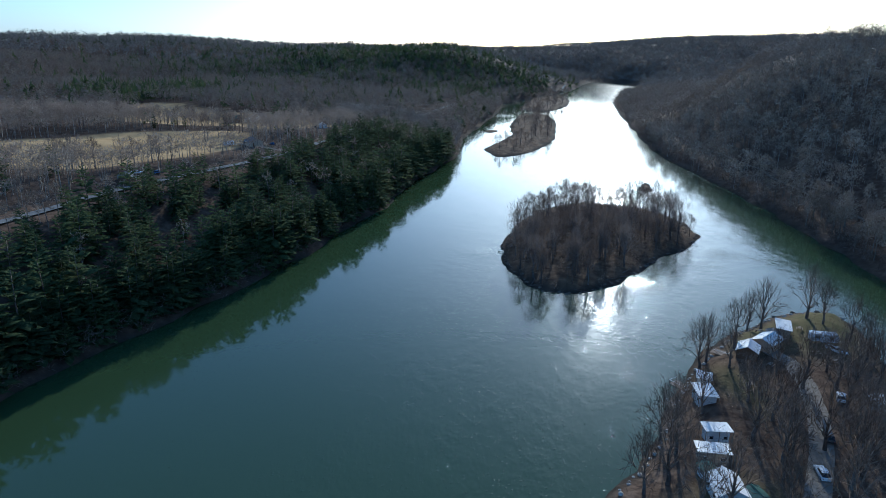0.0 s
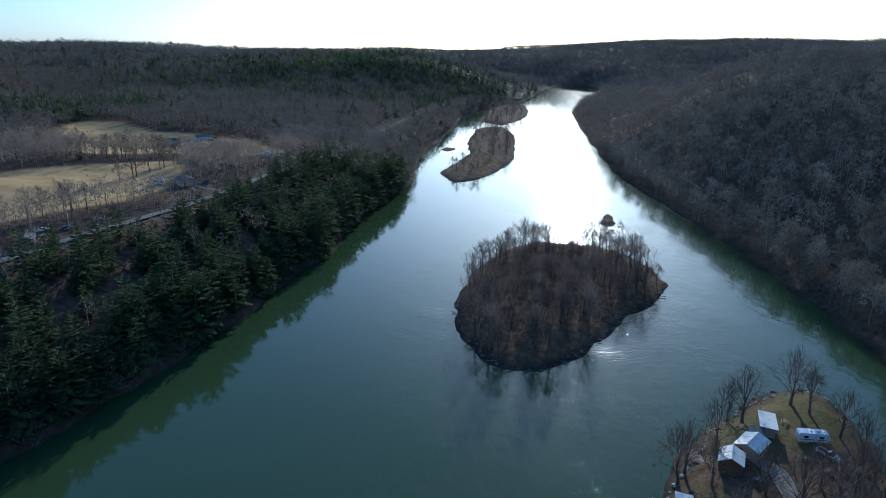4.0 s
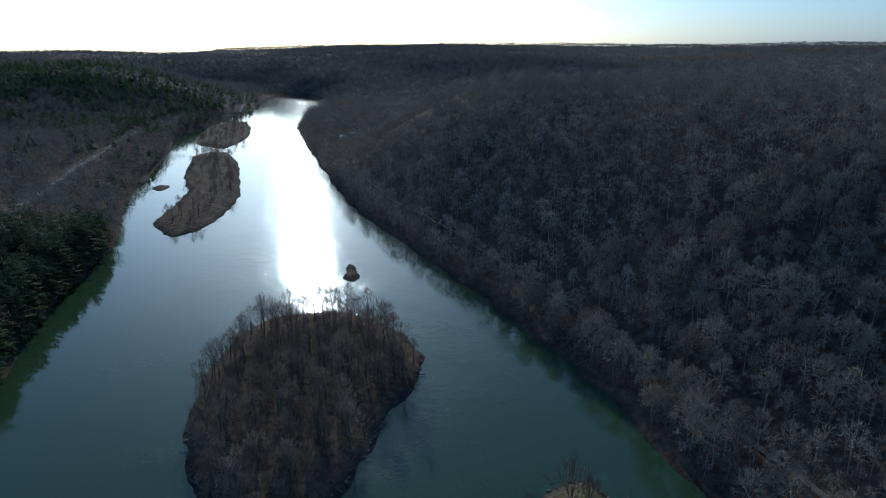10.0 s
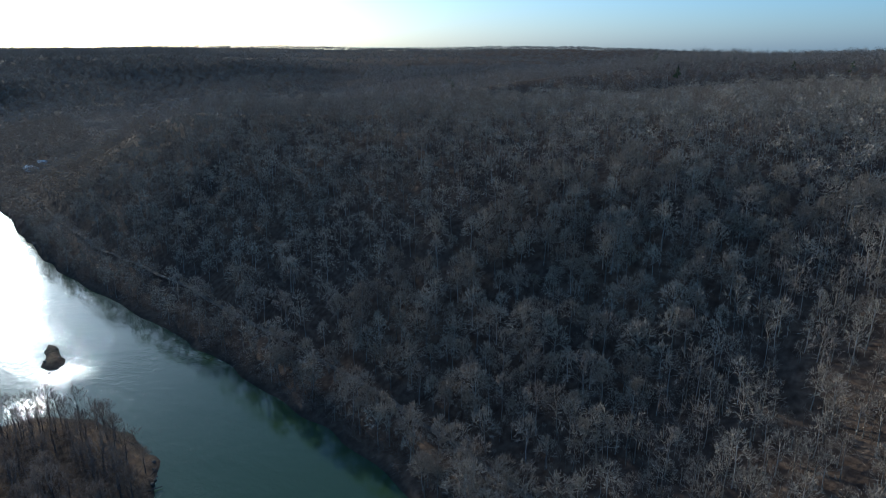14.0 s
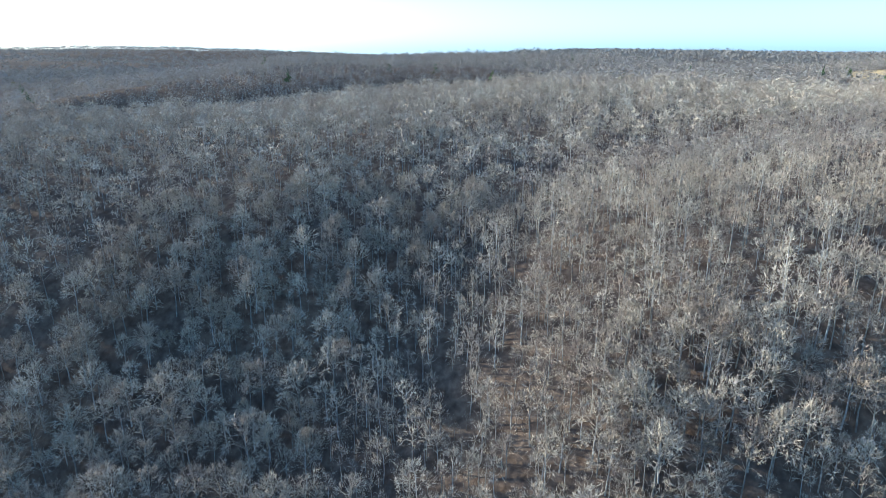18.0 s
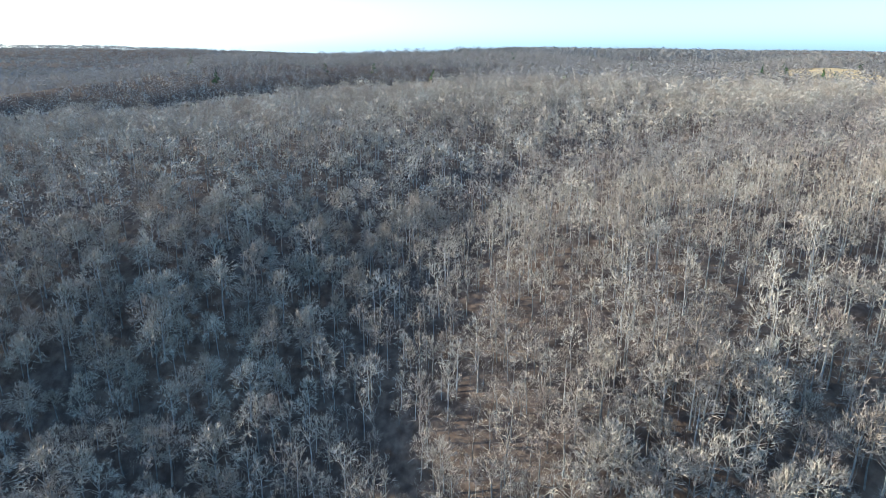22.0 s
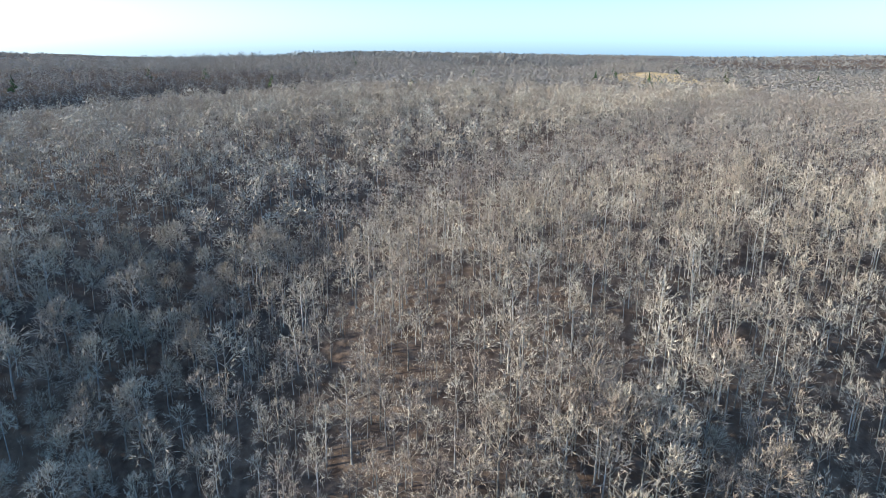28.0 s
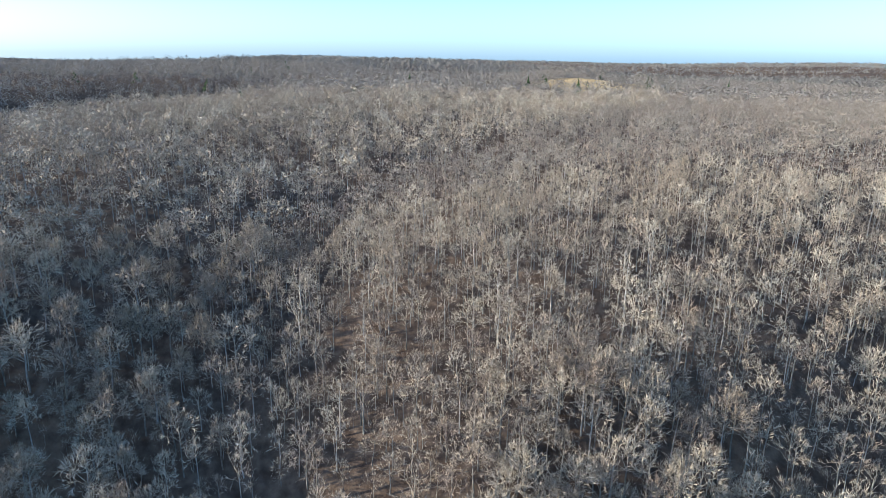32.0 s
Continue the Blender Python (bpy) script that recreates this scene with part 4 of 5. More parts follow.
def shrubs():
    out = []
    for poly, step, seed in ((ISLAND_NEAR, 3.3, 71), (ISLAND_MIDDLE, 5.5, 72), (ISLAND_FAR, 6.0, 73)):
        p = np.array(poly)
        x, y, r = scatter(p[:, 0].min(), p[:, 0].max(), p[:, 1].min(), p[:, 1].max(), step, seed)
        k = (inside(poly, x, y) > 1.5) & (r.random(len(x)) < 0.62 + 0.6 * value_noise(x, y, 18, 75))
        out.append(np.stack([x[k], y[k], height(x[k], y[k]) - 0.1], 1))
    woods("island_brush", [model(p) for p in SHRUBS], np.concatenate(out), [BARK, BRUSH_TWIG], "low brown leafless brush on the islands", 77, (0.6, 1.3))["category"] = "brush"
    out = []
    for line, off, seed in ((LEFT_BANK, -4, 81), (RIGHT_BANK, 5, 82)):
        r = np.random.default_rng(seed)
        y = np.append(r.uniform(60, 700, 560), r.uniform(700, 1500, 150)) if off > 0 else np.append(r.uniform(90, 560, 620), r.uniform(560, 1450, 260))
        x = np.interp(y, *np.array(line, float).T) + off + r.uniform(-3.5, 3.5, len(y))
        z = height(x, y)
        out.append(np.stack([x, y, z - 0.1], 1)[z > 0.25])
    woods("bank_brush", [model(p) for p in SHRUBS], np.concatenate(out), [DARK_BARK, DARK_TWIG], "leafless brush overhanging the river banks", 83, (1.0, 2.3))["category"] = "brush"


    # reddish brush between the cabins and along the camp's bank
    x, y, r = scatter(30, 128, 70, 190, 4.6, 85)
    deep = inside(PENINSULA, x, y)
    k = (deep > 1.0) & (along([(58, 60, 0), (66, 96, 0), (76, 112, 0), (83, 126, 0), (88, 140, 0), (90, 152, 0)], x, y)[0] > 5) & (r.random(len(x)) < np.where(deep < 9, 0.5, 0.22) + 0.4 * value_noise(x, y, 14, 87)) & ((y < 150) | (deep < 3))
    woods("camp_brush", [model(p) for p in SHRUBS], np.stack([x[k], y[k], height(x[k], y[k]) - 0.1], 1), [DARK_BARK, BRUSH_TWIG], "reddish leafless brush between the camp cabins", 89, (0.6, 1.4))["category"] = "brush"


shrubs()


def understory():
    """Saplings under the near hillside trees."""
    x, y, r = scatter(150, 300, -70, 215, 4.7, 91)
    k = wooded(x, y) & in_view(x, y)
    x, y = x[k], y[k]
    z = height(x, y)
    k = (z > 4) & (r.random(len(x)) < 0.75 + 0.4 * value_noise(x, y, 25, 93))
    woods("saplings", [model(p) for p in SAPLINGS], np.stack([x[k], y[k], z[k] - 0.1], 1), [BARK, TWIG], "thin leafless saplings under the hillside trees", 95, (0.8, 1.9))["category"] = "saplings"


understory()


# ---- roads ----
def ribbon(name, line, width, mat, label, lift=0.25, category="road"):
    pts = [Vector((p[0], p[1], 0)) for p in line]
    rows = []
    for a, b in zip(pts, pts[1:]):
        n = max(2, int((b - a).length / 4))
        rows += [a.lerp(b, i / n) for i in range(n)]
    rows.append(pts[-1])
    vs, fs = [], []
    for i, p in enumerate(rows):
        d = (rows[min(i + 1, len(rows) - 1)] - rows[max(i - 1, 0)]).normalized()
        s = Vector((-d.y, d.x, 0)) * width / 2
        zs = [float(height(np.array([q.x]), np.array([q.y]))[0]) for q in (p - s, p, p + s)]
        z = max(zs) * 0.5 + sum(zs) / 6 + lift
        for q, dz in ((p - s, -0.06), (p, 0), (p + s, -0.06)):
            vs.append((q.x, q.y, z + dz))
        if i:
            k = 3 * i
            fs += [(k - 3, k - 2, k + 1, k), (k - 2, k - 1, k + 2, k + 1)]
    return tagged(new(name, mesh_from(name, vs, fs, [mat])), label, category, kind="structure")


ribbon("road", ROAD, 5.6, ASPHALT, "pale grey two-lane country road along the terrace", 0.15)
ribbon("track", TRACK, 2.4, DIRT, "narrow dirt track along the wooded river bank", 0.4, "track")
ribbon("camp_road", [(58, 60), (66, 96), (76, 112), (83, 126), (88, 140), (90, 152), (86, 163)], 4.5, GRAVEL, "pale gravel lane through the camp", 0.12, "lane")
ribbon("driveway", [(-86, 368), (-100, 372), (-116, 384), (-124, 392)], 3.5, GRAVEL, "gravel driveway to the farmhouse", 0.12, "driveway")
ribbon("farm_lane", [(-60, 478), (-90, 492), (-135, 560), (-160, 605), (-172, 640)], 3.5, GRAVEL, "gravel farm lane across the grass", 0.12, "lane")


# ---- buildings ----
def window_part(owner, x, y, z, w, h, along_x, out):
    """A window with its frame and pane, set 3 cm proud of the wall; out: the side, +1 or -1."""
    t = 0.06
    if along_x:
        frame_bm, pane = box(x - w / 2, x + w / 2, y, y + out * t, z, z + h), box(x - w / 2 + 0.08, x + w / 2 - 0.08, y + out * t, y + out * (t + 0.02), z + 0.08, z + h - 0.08)
    else:
        frame_bm, pane = box(x, x + out * t, y - w / 2, y + w / 2, z, z + h), box(x + out * t, x + out * (t + 0.02), y - w / 2 + 0.08, y + w / 2 - 0.08, z + 0.08, z + h - 0.08)
    for b in (frame_bm, pane):
        bmesh.ops.recalc_face_normals(b, faces=b.faces[:])
    win = part("window", frame_bm, WALL_WHITE, owner)
    part("pane", pane, GLASS_DARK, win, "dark glass pane")


def cabin(x, y, turn, w, l, wall_h, rise, wall_mat, roof_mat, label, name="cabin", category="cabin", group="camp cabins", windows=2, porch=0.0, chimney=False, lift=0.0, over=0.35):
    """A gabled hut: w across, l along its ridge (its own y), on short piers."""
    ob = thing(name, at_ground(x, y, turn, lift), label, category, group)
    prof = [(-w / 2, 0), (w / 2, 0), (w / 2, wall_h), (0, wall_h + rise), (-w / 2, wall_h)]
    part("wall", prism([(px, pz - (0.6 if pz == 0 else 0)) for px, pz in prof], -l / 2, l / 2), wall_mat, ob)
    for side in (-1, 1):
        ex, ez = side * (w / 2 + over), wall_h - rise * over / (w / 2)
        bm = prism([(0, wall_h + rise + 0.02), (ex, ez + 0.02), (ex, ez + 0.14), (0, wall_h + rise + 0.16)], -l / 2 - over, l / 2 + over)
        rf = part("roof", bm, roof_mat, ob)
        n = max(3, int(l / 1.2))
        seams = bmesh.new()
        for i in range(n + 1):
            sy = -l / 2 - over + 0.05 + (l + 2 * over - 0.1) * i / n
            prism([(side * 0.05, wall_h + rise + 0.15), (ex, ez + 0.135), (ex, ez + 0.155), (side * 0.05, wall_h + rise + 0.175)], sy - 0.03, sy + 0.03, seams)
        part("seam", seams, roof_mat, rf)
    part("ridge_cap", prism([(-0.16, wall_h + rise + 0.14), (0.16, wall_h + rise + 0.14), (0, wall_h + rise + 0.24)], -l / 2 - over, l / 2 + over), roof_mat, ob)
    for i in range(windows):
        wy = -l / 2 + l * (i + 0.5) / windows
        window_part(ob, w / 2, wy, 0.95, 0.9, 1.0, False, 1)
        window_part(ob, -w / 2, wy, 0.95, 0.9, 1.0, False, -1)
    window_part(ob, w * 0.2, l / 2, 0.95, 0.9, 1.0, True, 1)
    door = part("door", box(-w * 0.22 - 0.45, -w * 0.22 + 0.45, -l / 2 - 0.05, -l / 2, 0.05, 2.05, 0.01), WALL_BROWN, ob, "brown plank door")
    part("door_handle", box(-w * 0.22 + 0.3, -w * 0.22 + 0.36, -l / 2 - 0.1, -l / 2 - 0.05, 1.0, 1.12), STEEL, door)
    part("step", box(-w * 0.22 - 0.6, -w * 0.22 + 0.6, -l / 2 - 0.75, -l / 2 - 0.06, -0.4, -0.02, 0.02), DECK_WOOD, ob)
    if porch:
        part("porch_floor", box(w / 2, w / 2 + porch, -l / 2, l / 2, -0.15, 0.0), DECK_WOOD, ob)
        part("porch_roof", prism([(w / 2 - 0.02, wall_h - 0.05), (w / 2 + porch + 0.2, wall_h - 0.35), (w / 2 + porch + 0.2, wall_h - 0.25), (w / 2 - 0.02, wall_h + 0.05)], -l / 2, l / 2), roof_mat, ob)
        for py in (-l / 2 + 0.1, 0, l / 2 - 0.1):
            part("porch_post", box(w / 2 + porch - 0.06, w / 2 + porch + 0.06, py - 0.06, py + 0.06, -0.5, wall_h - 0.3), WALL_WHITE, ob)
    if chimney:
        part("chimney", box(-0.35, 0.35, l * 0.2, l * 0.2 + 0.6, wall_h + rise - 0.5, wall_h + rise + 0.9, 0.02), ROOF_GREY, ob, "weathered block chimney")
    return ob


def shed_roof_hut(x, y, turn, w, l, wall_h, wall_mat, roof_mat, label, group="camp cabins", name="cabin", category="cabin"):
    """A trailer under a broad low single-pitch metal roof on posts."""
    ob = thing(name, at_ground(x, y, turn), label, category, group)
    part("wall", prism([(-w / 2 + 0.5, -0.5), (w / 2 - 0.5, -0.5), (w / 2 - 0.5, wall_h - 0.35), (-w / 2 + 0.5, wall_h - 0.1)], -l / 2 + 0.6, l / 2 - 0.6), wall_mat, ob)
    roof = part("roof", prism([(-w / 2, wall_h + 0.06), (w / 2, wall_h - 0.24), (w / 2, wall_h - 0.15), (-w / 2, wall_h + 0.15)], -l / 2, l / 2), roof_mat, ob)
    seams = bmesh.new()
    n = max(4, int(l / 0.9))
    for i in range(n + 1):
        sy = -l / 2 + 0.04 + (l - 0.08) * i / n
        prism([(-w / 2, wall_h + 0.145), (w / 2, wall_h - 0.155), (w / 2, wall_h - 0.13), (-w / 2, wall_h + 0.17)], sy - 0.025, sy + 0.025, seams)
    part("seam", seams, roof_mat, roof)
    for px in (-w / 2 + 0.1, w / 2 - 0.1):
        for py in (-l / 2 + 0.1, 0, l / 2 - 0.1):
            part("post", box(px - 0.06, px + 0.06, py - 0.06, py + 0.06, -0.5, wall_h + 0.05 - 0.3 * (px + w / 2) / w), DECK_WOOD, ob)
    for i in range(2):
        window_part(ob, w / 2 - 0.5, -l / 4 + i * l / 2, 0.9, 0.9, 0.8, False, 1)
        window_part(ob, -w / 2 + 0.5, -l / 4 + i * l / 2, 0.9, 0.9, 0.8, False, -1)
    part("door", box(w / 2 - 0.5, w / 2 - 0.44, -0.4, 0.4, 0.0, 1.9, 0.01), WALL_BROWN, ob, "brown side door")
    return ob


# the camp on the peninsula
shed_roof_hut(96.5, 169, -24, 4.2, 8.2, 3.0, WALL_TAN, ROOF_WHITE, "small trailer hut under a white metal roof on the lawn")
cabin(88, 160.5, -50, 5.4, 6.6, 2.5, 1.1, WALL_TAN, ROOF_WHITE, "tan gabled cabin with a pale metal roof")
cabin(80.5, 155.5, -30, 5.0, 5.4, 2.4, 1.3, WALL_BROWN, ROOF_WHITE, "brown gabled cabin with a bright metal roof by the river")
shed_roof_hut(64.5, 143.5, -20, 3.8, 4.8, 2.8, WALL_WHITE, ROOF_WHITE, "white trailer hut with a deck by the river")
shed_roof_hut(61, 134.5, -4, 4.8, 6.6, 2.9, WALL_WHITE, ROOF_WHITE, "long white trailer under a ribbed white roof")
shed_roof_hut(56.5, 117, 86, 4.2, 5.6, 2.9, WALL_WHITE, ROOF_WHITE, "white trailer hut under bare trees")
shed_roof_hut(53, 110, 80, 4.4, 6.6, 2.8, WALL_TAN, ROOF_WHITE, "tan trailer with a weathered white roof")
cabin(50, 104.5, 5, 2.6, 2.8, 2.1, 0.5, WALL_WHITE, ROOF_GREEN, "little garden shed with a green metal roof", "shed", "shed", "camp sheds", windows=1)
cabin(51, 98.5, -4, 5.4, 6.4, 2.6, 1.4, WALL_WHITE, ROOF_WHITE, "white cabin with a pale gabled roof")
cabin(55.5, 97, 10, 2.8, 3.0, 2.1, 0.5, WALL_TAN, ROOF_GREEN, "tan shed with a teal green roof", "shed", "shed", "camp sheds", windows=1)
cabin(92, 165.5, -24, 3.2, 3.0, 2.1, 0.6, WALL_BROWN, ROOF_GREY, "brown shed with a dark shingle roof", "shed", "shed", "camp sheds", windows=1)
shed_roof_hut(99, 127, 20, 4.4, 8.0, 2.9, WALL_WHITE, ROOF_WHITE, "white trailer under a pale roof by the channel")
shed_roof_hut(92, 108, 15, 4.4, 7.4, 2.9, WALL_TAN, ROOF_GREY, "tan trailer hut with a grey roof")
# farm houses on the terrace
cabin(-110, 378, 30, 7.5, 11.0, 2.8, 1.8, WALL_TAN, ROOF_BLUE, "tan farmhouse with a slate blue gabled roof", "farmhouse", "house", "farm buildings", windows=4, chimney=True, over=0.5)
cabin(-182, 654, -62, 7.5, 12.5, 2.8, 1.7, WALL_WHITE, ROOF_GREY, "white ranch house with a grey shingle roof", "ranch_house", "house", "farm buildings", windows=5, chimney=True, over=0.5)
cabin(-199, 618, -58, 8.5, 13.0, 4.0, 2.8, WALL_BROWN, ROOF_GREEN, "dark barn with a green metal roof", "barn", "barn", "farm buildings", windows=3, over=0.5)
cabin(-184, 622, 30, 6.0, 7.5, 2.8, 1.5, WALL_WHITE, ROOF_BLUE, "white outbuilding with a blue roof beside the barn", "outbuilding", "barn", "farm buildings", windows=2)
cabin(-88, 480, 20, 5.0, 6.5, 2.5, 1.4, WALL_WHITE, ROOF_WHITE, "small white garage beside the road", "garage", "garage", "farm buildings", windows=1)
cabin(-133, 268, 25, 5.5, 9.0, 2.4, 1.2, WALL_BROWN, ROOF_GREY, "low brown shed near stacked logs", "shed", "shed", "farm buildings", windows=2)
cabin(288, 888, 10, 9.0, 14.0, 3.0, 2.4, WALL_WHITE, ROOF_WHITE, "far white house on the river flat", "riverside_house", "house", "far houses", windows=3)
cabin(306, 905, 60, 7.0, 9.0, 2.8, 1.9, WALL_TAN, ROOF_WHITE, "far tan outbuilding with a bright roof", "outbuilding", "barn", "far houses", windows=2)


# ---- vehicles ----
def wheels(ob, places, r, w=0.22):
    for x, y in places:
        tyre = wheel_disc(r, w)
        bmesh.ops.translate(tyre, vec=(x, y, r), verts=tyre.verts)
        wh = part("wheel", tyre, RUBBER, ob, "black tyre")
        rim = wheel_disc(r * 0.58, w + 0.03)
        bmesh.ops.translate(rim, vec=(x, y, r), verts=rim.verts)
        part("rim", rim, STEEL, wh)


def car(x, y, turn, paint, label, pickup=False, l=4.6, lift=0.05):
    """A parked car (or pickup), its nose towards its own +x."""
    ob = thing("pickup_truck" if pickup else "car", at_ground(x, y, turn, lift), label, "truck" if pickup else "car", "parked vehicles")
    h, w = l / 2, 0.88
    part("body", prism([(-h, 0.35), (h - 0.1, 0.35), (h, 0.55), (h - 0.05, 0.78), (h * 0.42, 0.95), (-h + 0.05, 0.98), (-h, 0.8)], -w, w, bevel=0.05), paint, ob)
    top = [(h * 0.45, 0.94), (h * 0.12, 1.45), (-h * 0.12 if pickup else -h * 0.62, 1.48), (-h * 0.2 if pickup else -h * 0.92, 0.96)]
    part("cab", prism(top[::-1], -w * 0.86, w * 0.86, bevel=0.05), GLASS_DARK, ob, "dark window glass")
    part("cab_roof", box(top[2][0] + 0.05, top[1][0] - 0.03, -w * 0.8, w * 0.8, 1.46, 1.52, 0.02), paint, ob)
    if pickup:
        part("bed_liner", box(-h + 0.12, -h * 0.24, -w * 0.8, w * 0.8, 0.985, 1.0), RUBBER, ob)
        for s in (-1, 1):
            part("bed_side", box(-h + 0.04, -h * 0.22, s * w * 0.97 - 0.05, s * w * 0.97 + 0.05, 0.95, 1.18, 0.02), paint, ob)
        part("tailgate", box(-h + 0.0, -h + 0.08, -w * 0.9, w * 0.9, 0.95, 1.18, 0.02), paint, ob)
    wheels(ob, [(a, b) for a in (-h * 0.6, h * 0.62) for b in (-w + 0.05, w - 0.05)], 0.34)
    for s in (-1, 1):
        part("headlight", box(h - 0.07, h + 0.01, s * 0.62 - 0.16, s * 0.62 + 0.16, 0.62, 0.75, 0.02), STEEL, ob)
        part("tail_light", box(-h - 0.01, -h + 0.05, s * 0.68 - 0.1, s * 0.68 + 0.1, 0.66, 0.86, 0.02), PAINT_RED, ob)
        part("mirror", box(h * 0.34, h * 0.4, s * (w + 0.1) - 0.08, s * (w + 0.1) + 0.08, 0.98, 1.1, 0.02), paint, ob)
    part("bumper", box(h - 0.02, h + 0.08, -w * 0.92, w * 0.92, 0.38, 0.52, 0.03), RUBBER, ob)
    return ob


def camper(x, y, turn, l, label):
    """A travel trailer with a rounded front, on one axle pair."""
    ob = thing("camper_trailer", at_ground(x, y, turn, 0.05), label, "trailer", "parked vehicles")
    h = l / 2
    part("body", prism([(-h, 0.55), (h - 0.5, 0.55), (h, 1.1), (h - 0.05, 1.9), (h - 0.5, 2.75), (-h + 0.35, 2.8), (-h, 2.45)], -1.2, 1.2, bevel=0.06), PAINT_WHITE, ob)
    for s in (-1, 1):
        part("stripe", box(-h + 0.1, h - 0.3, s * 1.205 - 0.004, s * 1.205 + 0.004, 1.0, 1.22), PAINT_BLUE, ob, "blue side stripe")
        for wx in (-h * 0.55, h * 0.45):
            part("window", box(wx - 0.5, wx + 0.5, s * 1.21 - 0.02, s * 1.21 + 0.02, 1.45, 2.1, 0.01), GLASS_DARK, ob)
    part("door", box(-0.1, 0.6, -1.235, -1.2, 0.65, 2.4, 0.01), WALL_WHITE, ob)
    part("roof_vent", box(-0.9, -0.3, -0.3, 0.3, 2.79, 2.95, 0.03), PAINT_WHITE, ob)
    part("air_conditioner", box(0.5, 1.4, -0.4, 0.4, 2.76, 3.05, 0.06), STEEL, ob)
    part("hitch", prism([(h - 0.3, 0.45), (h + 1.1, 0.45), (h + 1.1, 0.55), (h - 0.3, 0.6)], -0.08, 0.08), STEEL, ob)
    wheels(ob, [(a, b) for a in (-0.45, 0.4) for b in (-1.08, 1.08)], 0.36)
    return ob


camper(105, 163.5, -12, 7.2, "white camper trailer parked on the lawn")
car(105, 157, -62, PAINT_WHITE, "white pickup truck parked beside the camper", pickup=True, l=5.6)
camper(-126.5, 384, 20, 6.5, "white camper trailer parked at the field edge")
car(-120, 400, 75, PAINT_WHITE, "white car parked by the farmhouse")
car(-117, 388, 40, PAINT_DARK, "dark car parked by the farmhouse")
car(-101, 384, 120, PAINT_BLUE, "blue car on the farmhouse driveway")
car(-135, 283, 50, PAINT_WHITE, "pale pickup truck parked near the logs", pickup=True, l=5.4)
car(-128, 288, 40, PAINT_BLUE, "blue car parked near the logs")
car(80, 117, 70, PAINT_DARK, "dark car parked beneath bare trees in camp")
car(92, 133, 60, PAINT_WHITE, "white car parked beneath bare trees in camp")
car(72, 105, 80, PAINT_WHITE, "white car parked on the camp lane")
car(-94, 486, 30, PAINT_DARK, "dark car beside the white garage")


# ---- small things in the camp ----
def deck(x, y, turn, w, l, high, label):
    ob = thing("river_deck", at_ground(x, y, turn, high), label, "deck", "river decks")
    n = int(l / 0.3)
    for i in range(n):
        part("board", box(-w / 2, w / 2, -l / 2 + l * i / n + 0.01, -l / 2 + l * (i + 1) / n - 0.01, 0, 0.05), DECK_WOOD, ob)
    for px in (-w / 2 + 0.1, w / 2 - 0.1):
        for py in (-l / 2 + 0.1, l / 2 - 0.1):
            part("post", box(px - 0.07, px + 0.07, py - 0.07, py + 0.07, -2.4, 0.0 if px > 0 else 1.0), DECK_WOOD, ob)
    part("rail", box(-w / 2 + 0.05, -w / 2 + 0.13, -l / 2, l / 2, 1.0, 1.06), WALL_WHITE, ob, "white top rail")
    for py in (-l / 2 + 0.06, l / 2 - 0.06):
        part("side_rail", box(-w / 2, w / 2, py - 0.03, py + 0.03, 1.0, 1.06), WALL_WHITE, ob)
    return ob


def picnic_table(x, y, turn):
    ob = thing("picnic_table", at_ground(x, y, turn), "weathered wooden picnic table on the lawn", "table", "picnic tables")
    for i in range(4):
        part("plank", box(-0.9, 0.9, -0.38 + 0.19 * i + 0.01, -0.38 + 0.19 * (i + 1) - 0.01, 0.72, 0.76), DECK_WOOD, ob)
    for s in (-1, 1):
        part("bench", box(-0.9, 0.9, s * 0.72 - 0.13, s * 0.72 + 0.13, 0.42, 0.46), DECK_WOOD, ob)
        part("leg_frame", prism([(-0.85, -0.05), (-0.77, -0.05), (0.85, 0.4), (0.85, 0.46), (-0.85, 0.46)], s * 0.62 - 0.03, s * 0.62 + 0.03), DECK_WOOD, ob)
    return ob


def log_stack(x, y, turn):
    ob = thing("log_stack", at_ground(x, y, turn), "stack of cut logs beside the shed", "logs")
    for row in range(3):
        for i in range(5 - row):
            bm = bmesh.new()
            bmesh.ops.create_cone(bm, cap_ends=True, segments=8, radius1=0.28, radius2=0.25, depth=5.0, matrix=pose(0, i * 0.58 + row * 0.29, 0.27 + row * 0.5, 0, 90))
            part("log", bm, WALL_BROWN, ob)
    return ob


def driftwood(x, y, turn, l):
    ob = thing("driftwood_log", at_ground(x, y, turn, 0.12), "dark driftwood log stranded at the water", "log", "driftwood")
    bm = bmesh.new()
    bmesh.ops.create_cone(bm, cap_ends=True, segments=7, radius1=0.15, radius2=0.06, depth=l, matrix=pose(0, 0, 0.1, 0, 90))
    part("stem", bm, DARK_BARK, ob)
    for k, a in ((0.2, 40), (-0.15, -55), (0.35, 70)):
        bm = bmesh.new()
        bmesh.ops.create_cone(bm, cap_ends=True, segments=5, radius1=0.07, radius2=0.02, depth=l * 0.25, matrix=pose(k * l, 0, 0.3, 0, a, 30))
        part("stub", bm, DARK_BARK, ob)
    return ob


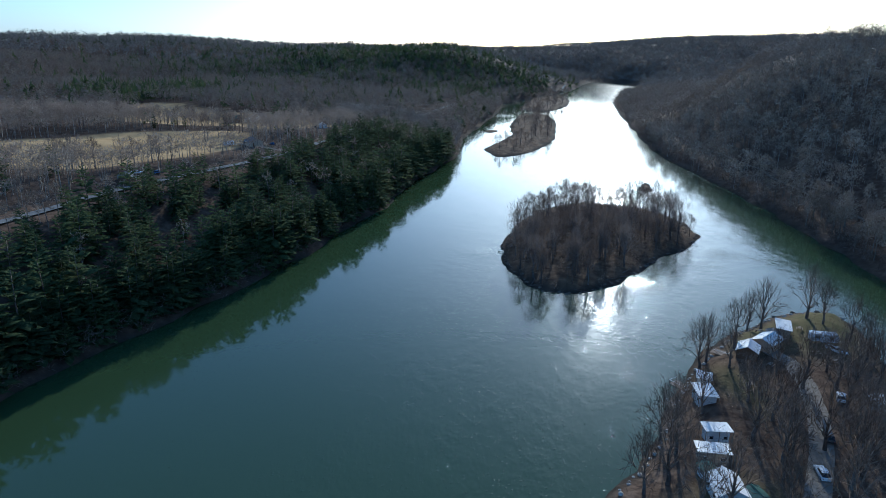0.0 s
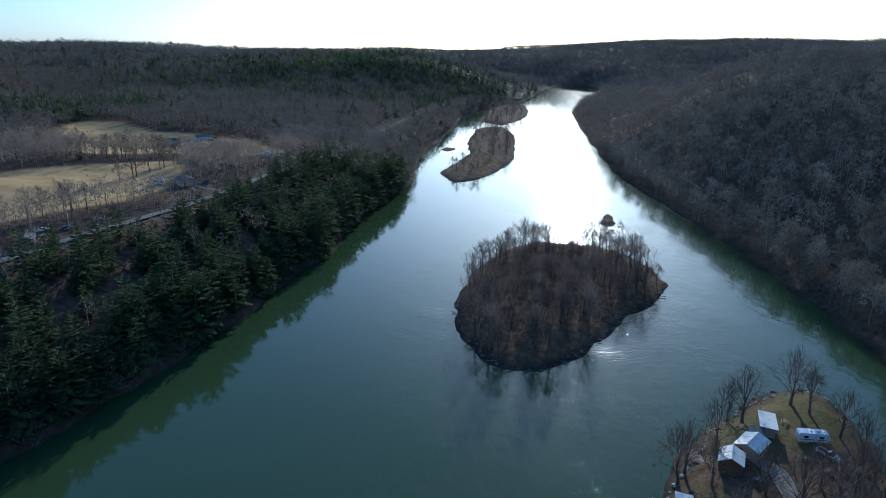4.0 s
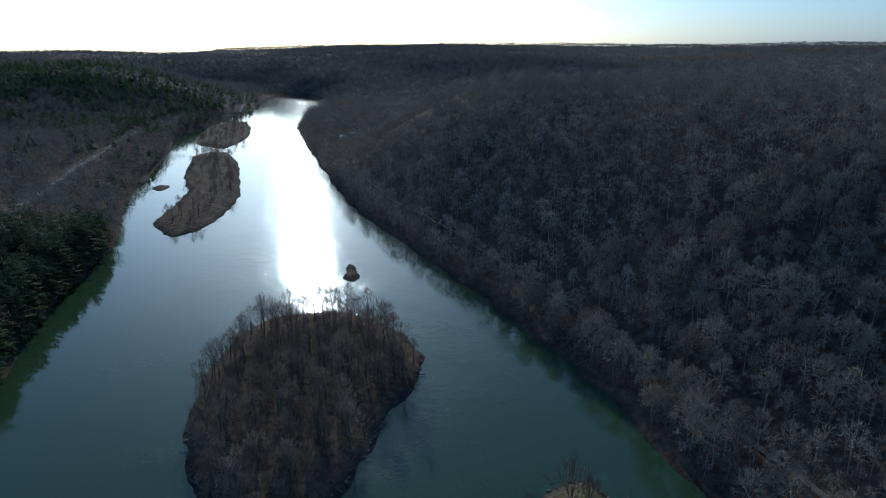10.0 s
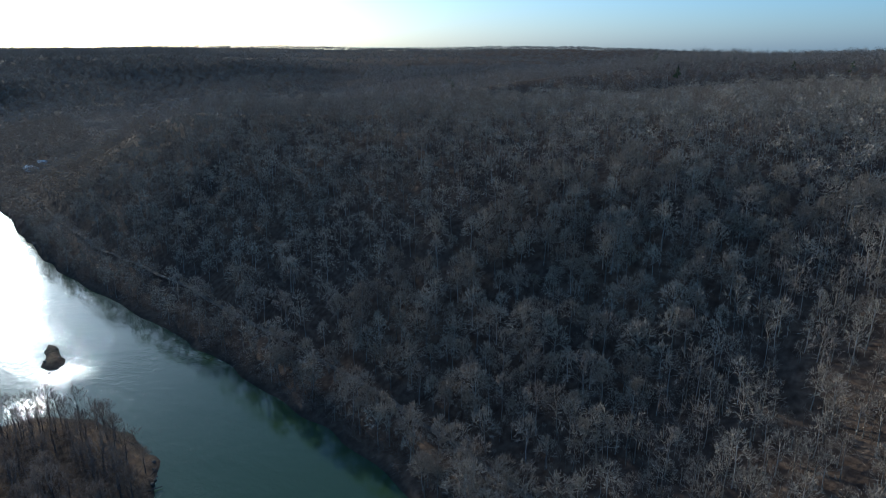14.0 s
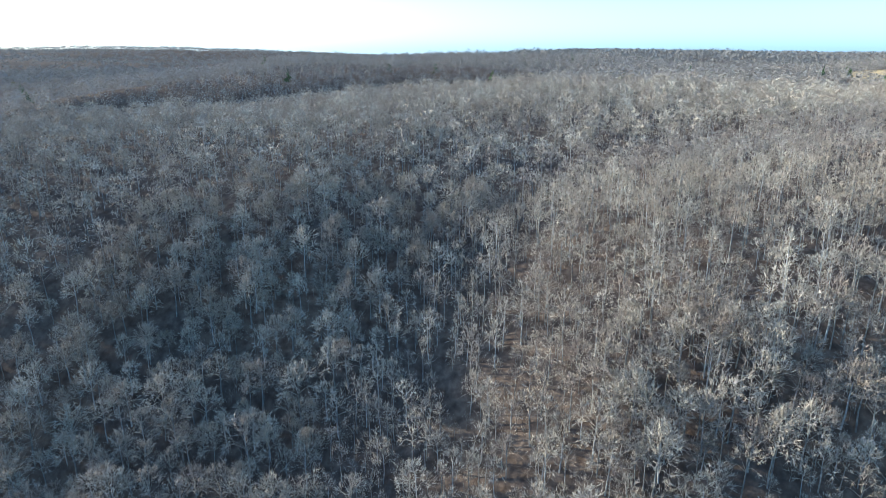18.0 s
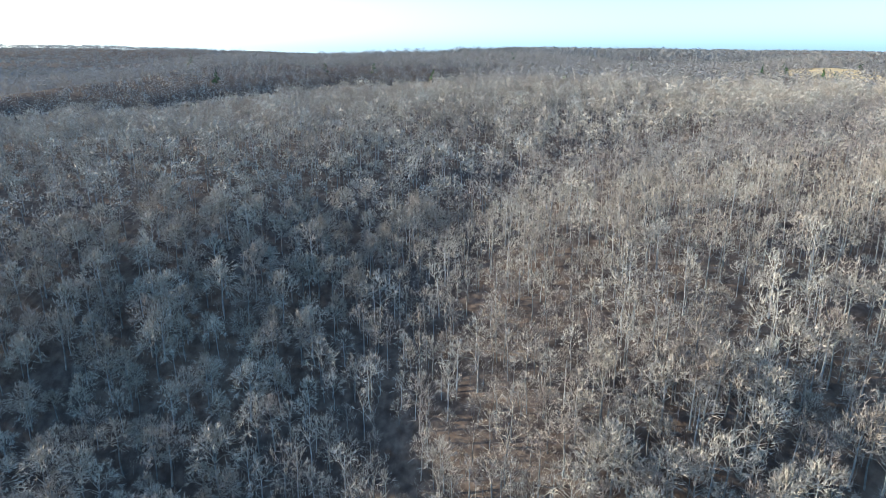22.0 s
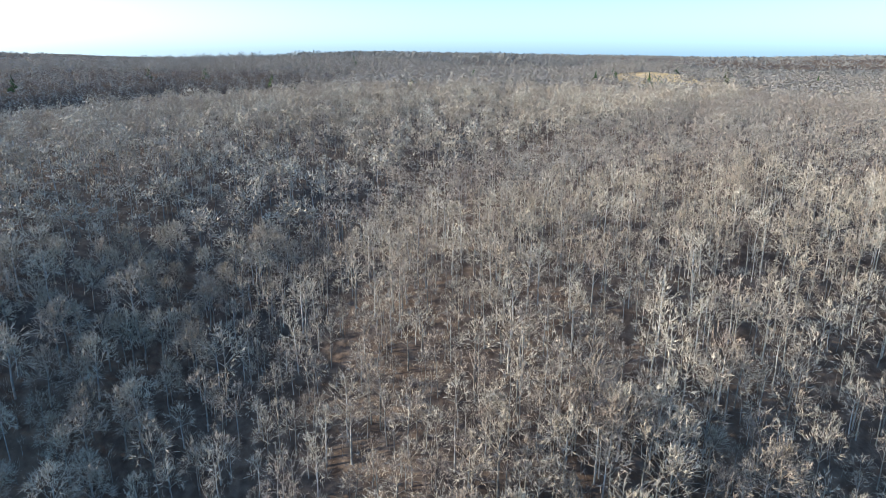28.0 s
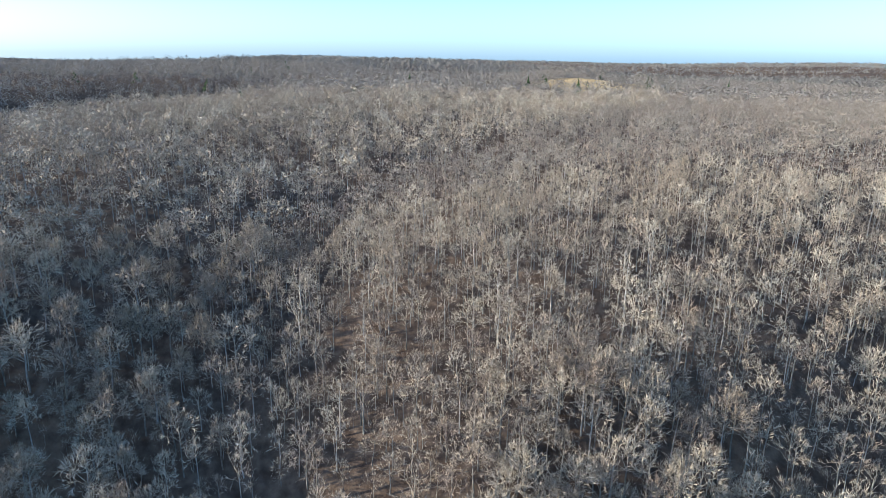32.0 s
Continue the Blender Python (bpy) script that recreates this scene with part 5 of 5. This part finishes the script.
def boulder(x, y, r, seed, label="rough brown boulder at the water's edge", mat=None, group="shore boulders", name="boulder"):
    rng = random.Random(seed)
    bm = bmesh.new()
    bmesh.ops.create_icosphere(bm, subdivisions=2 if r > 0.55 else 1, radius=r)
    for v in bm.verts:
        n = noise.noise(v.co * (1.3 / r) + Vector((seed, 0, 0)))
        v.co = v.co * (1 + 0.35 * n)
        v.co.z *= 0.6
    me = bpy.data.meshes.new(name)
    bm.to_mesh(me)
    bm.free()
    me.materials.append(mat or ROCK)
    ob = new(name, me)
    ob.matrix_world = at_ground(x, y, rng.uniform(0, 360))
    return tagged(ob, label, "rock", group)


deck(60, 146.5, 35, 3.0, 4.5, 0.5, "weathered wooden deck with white rail over the river")
deck(75.5, 160, 45, 3.2, 5.0, 0.4, "wooden deck beside a cabin above the river")
deck(55, 136, 30, 2.4, 4.0, 0.4, "narrow wooden deck on the river bank")
for px, py, a in ((91, 171, 20), (103, 172, 60), (99, 156, 10), (84, 150, 40), (74, 139, 70), (101, 151, 15)):
    picnic_table(px, py, a)
log_stack(-128, 262, 20)
log_stack(-124, 268, 30)
for px, py, a, l in ((40, 213, 10, 7), (33, 222, 70, 6), (48, 213, 150, 8), (62, 224, 30, 6), (85, 250, 40, 5), (52, 522, 20, 6), (108, 330, 80, 5), (29, 236, 95, 7), (70, 233, 50, 7), (116, 300, 100, 6)):
    driftwood(px, py, a, l)
for i, (px, py, r) in enumerate(((118.5, 380, 0.8), (122.5, 381, 0.7), (126.5, 390, 0.7), (129.5, 402, 0.6), (121, 391, 0.7), (30, 231, 0.8), (43, 211, 0.9), (26, 243, 0.7), (113, 194, 0.8), (121, 194, 0.9), (127, 190, 0.8), (105, 190, 0.7))):
    boulder(px, py, r, i)
# dark stones and stranded wood along the near island's rim
r = random.Random(98)
rim = ISLAND_NEAR + ISLAND_NEAR[:1]
for (x0, y0), (x1, y1) in zip(rim, rim[1:]):
    if max(y0, y1) > 300:
        continue
    n = int(math.hypot(x1 - x0, y1 - y0) / 2.3)
    for i in range(n):
        k = (i + r.uniform(-0.4, 0.4)) / n
        px, py = x0 + (x1 - x0) * k, y0 + (y1 - y0) * k
        step = r.uniform(-0.6, 2.2) / math.hypot(px - 70, py - 275)
        px, py = px + (70 - px) * step, py + (275 - py) * step
        if r.random() < 0.3:
            driftwood(px, py, r.uniform(0, 360), r.uniform(3, 8))
        else:
            boulder(px, py, r.uniform(0.3, 0.8), r.randrange(1000))
# pale stones line the camp's bank
r = random.Random(97)
bank = PENINSULA[2:10]
for (x0, y0), (x1, y1) in zip(bank, bank[1:]):
    n = int(math.hypot(x1 - x0, y1 - y0) / 1.9)
    for i in range(n):
        k = (i + r.uniform(-0.35, 0.35)) / n
        px, py = x0 + (x1 - x0) * k, y0 + (y1 - y0) * k
        step = 2.6 / math.hypot(px - 88, py - 130)
        boulder(px + (88 - px) * step + r.uniform(-0.5, 0.5), py + (130 - py) * step + r.uniform(-0.5, 0.5), r.uniform(0.35, 0.62), r.randrange(1000), "pale stone in the bank edging of the camp", PALE_STONE, "bank stones", "bank_stone")
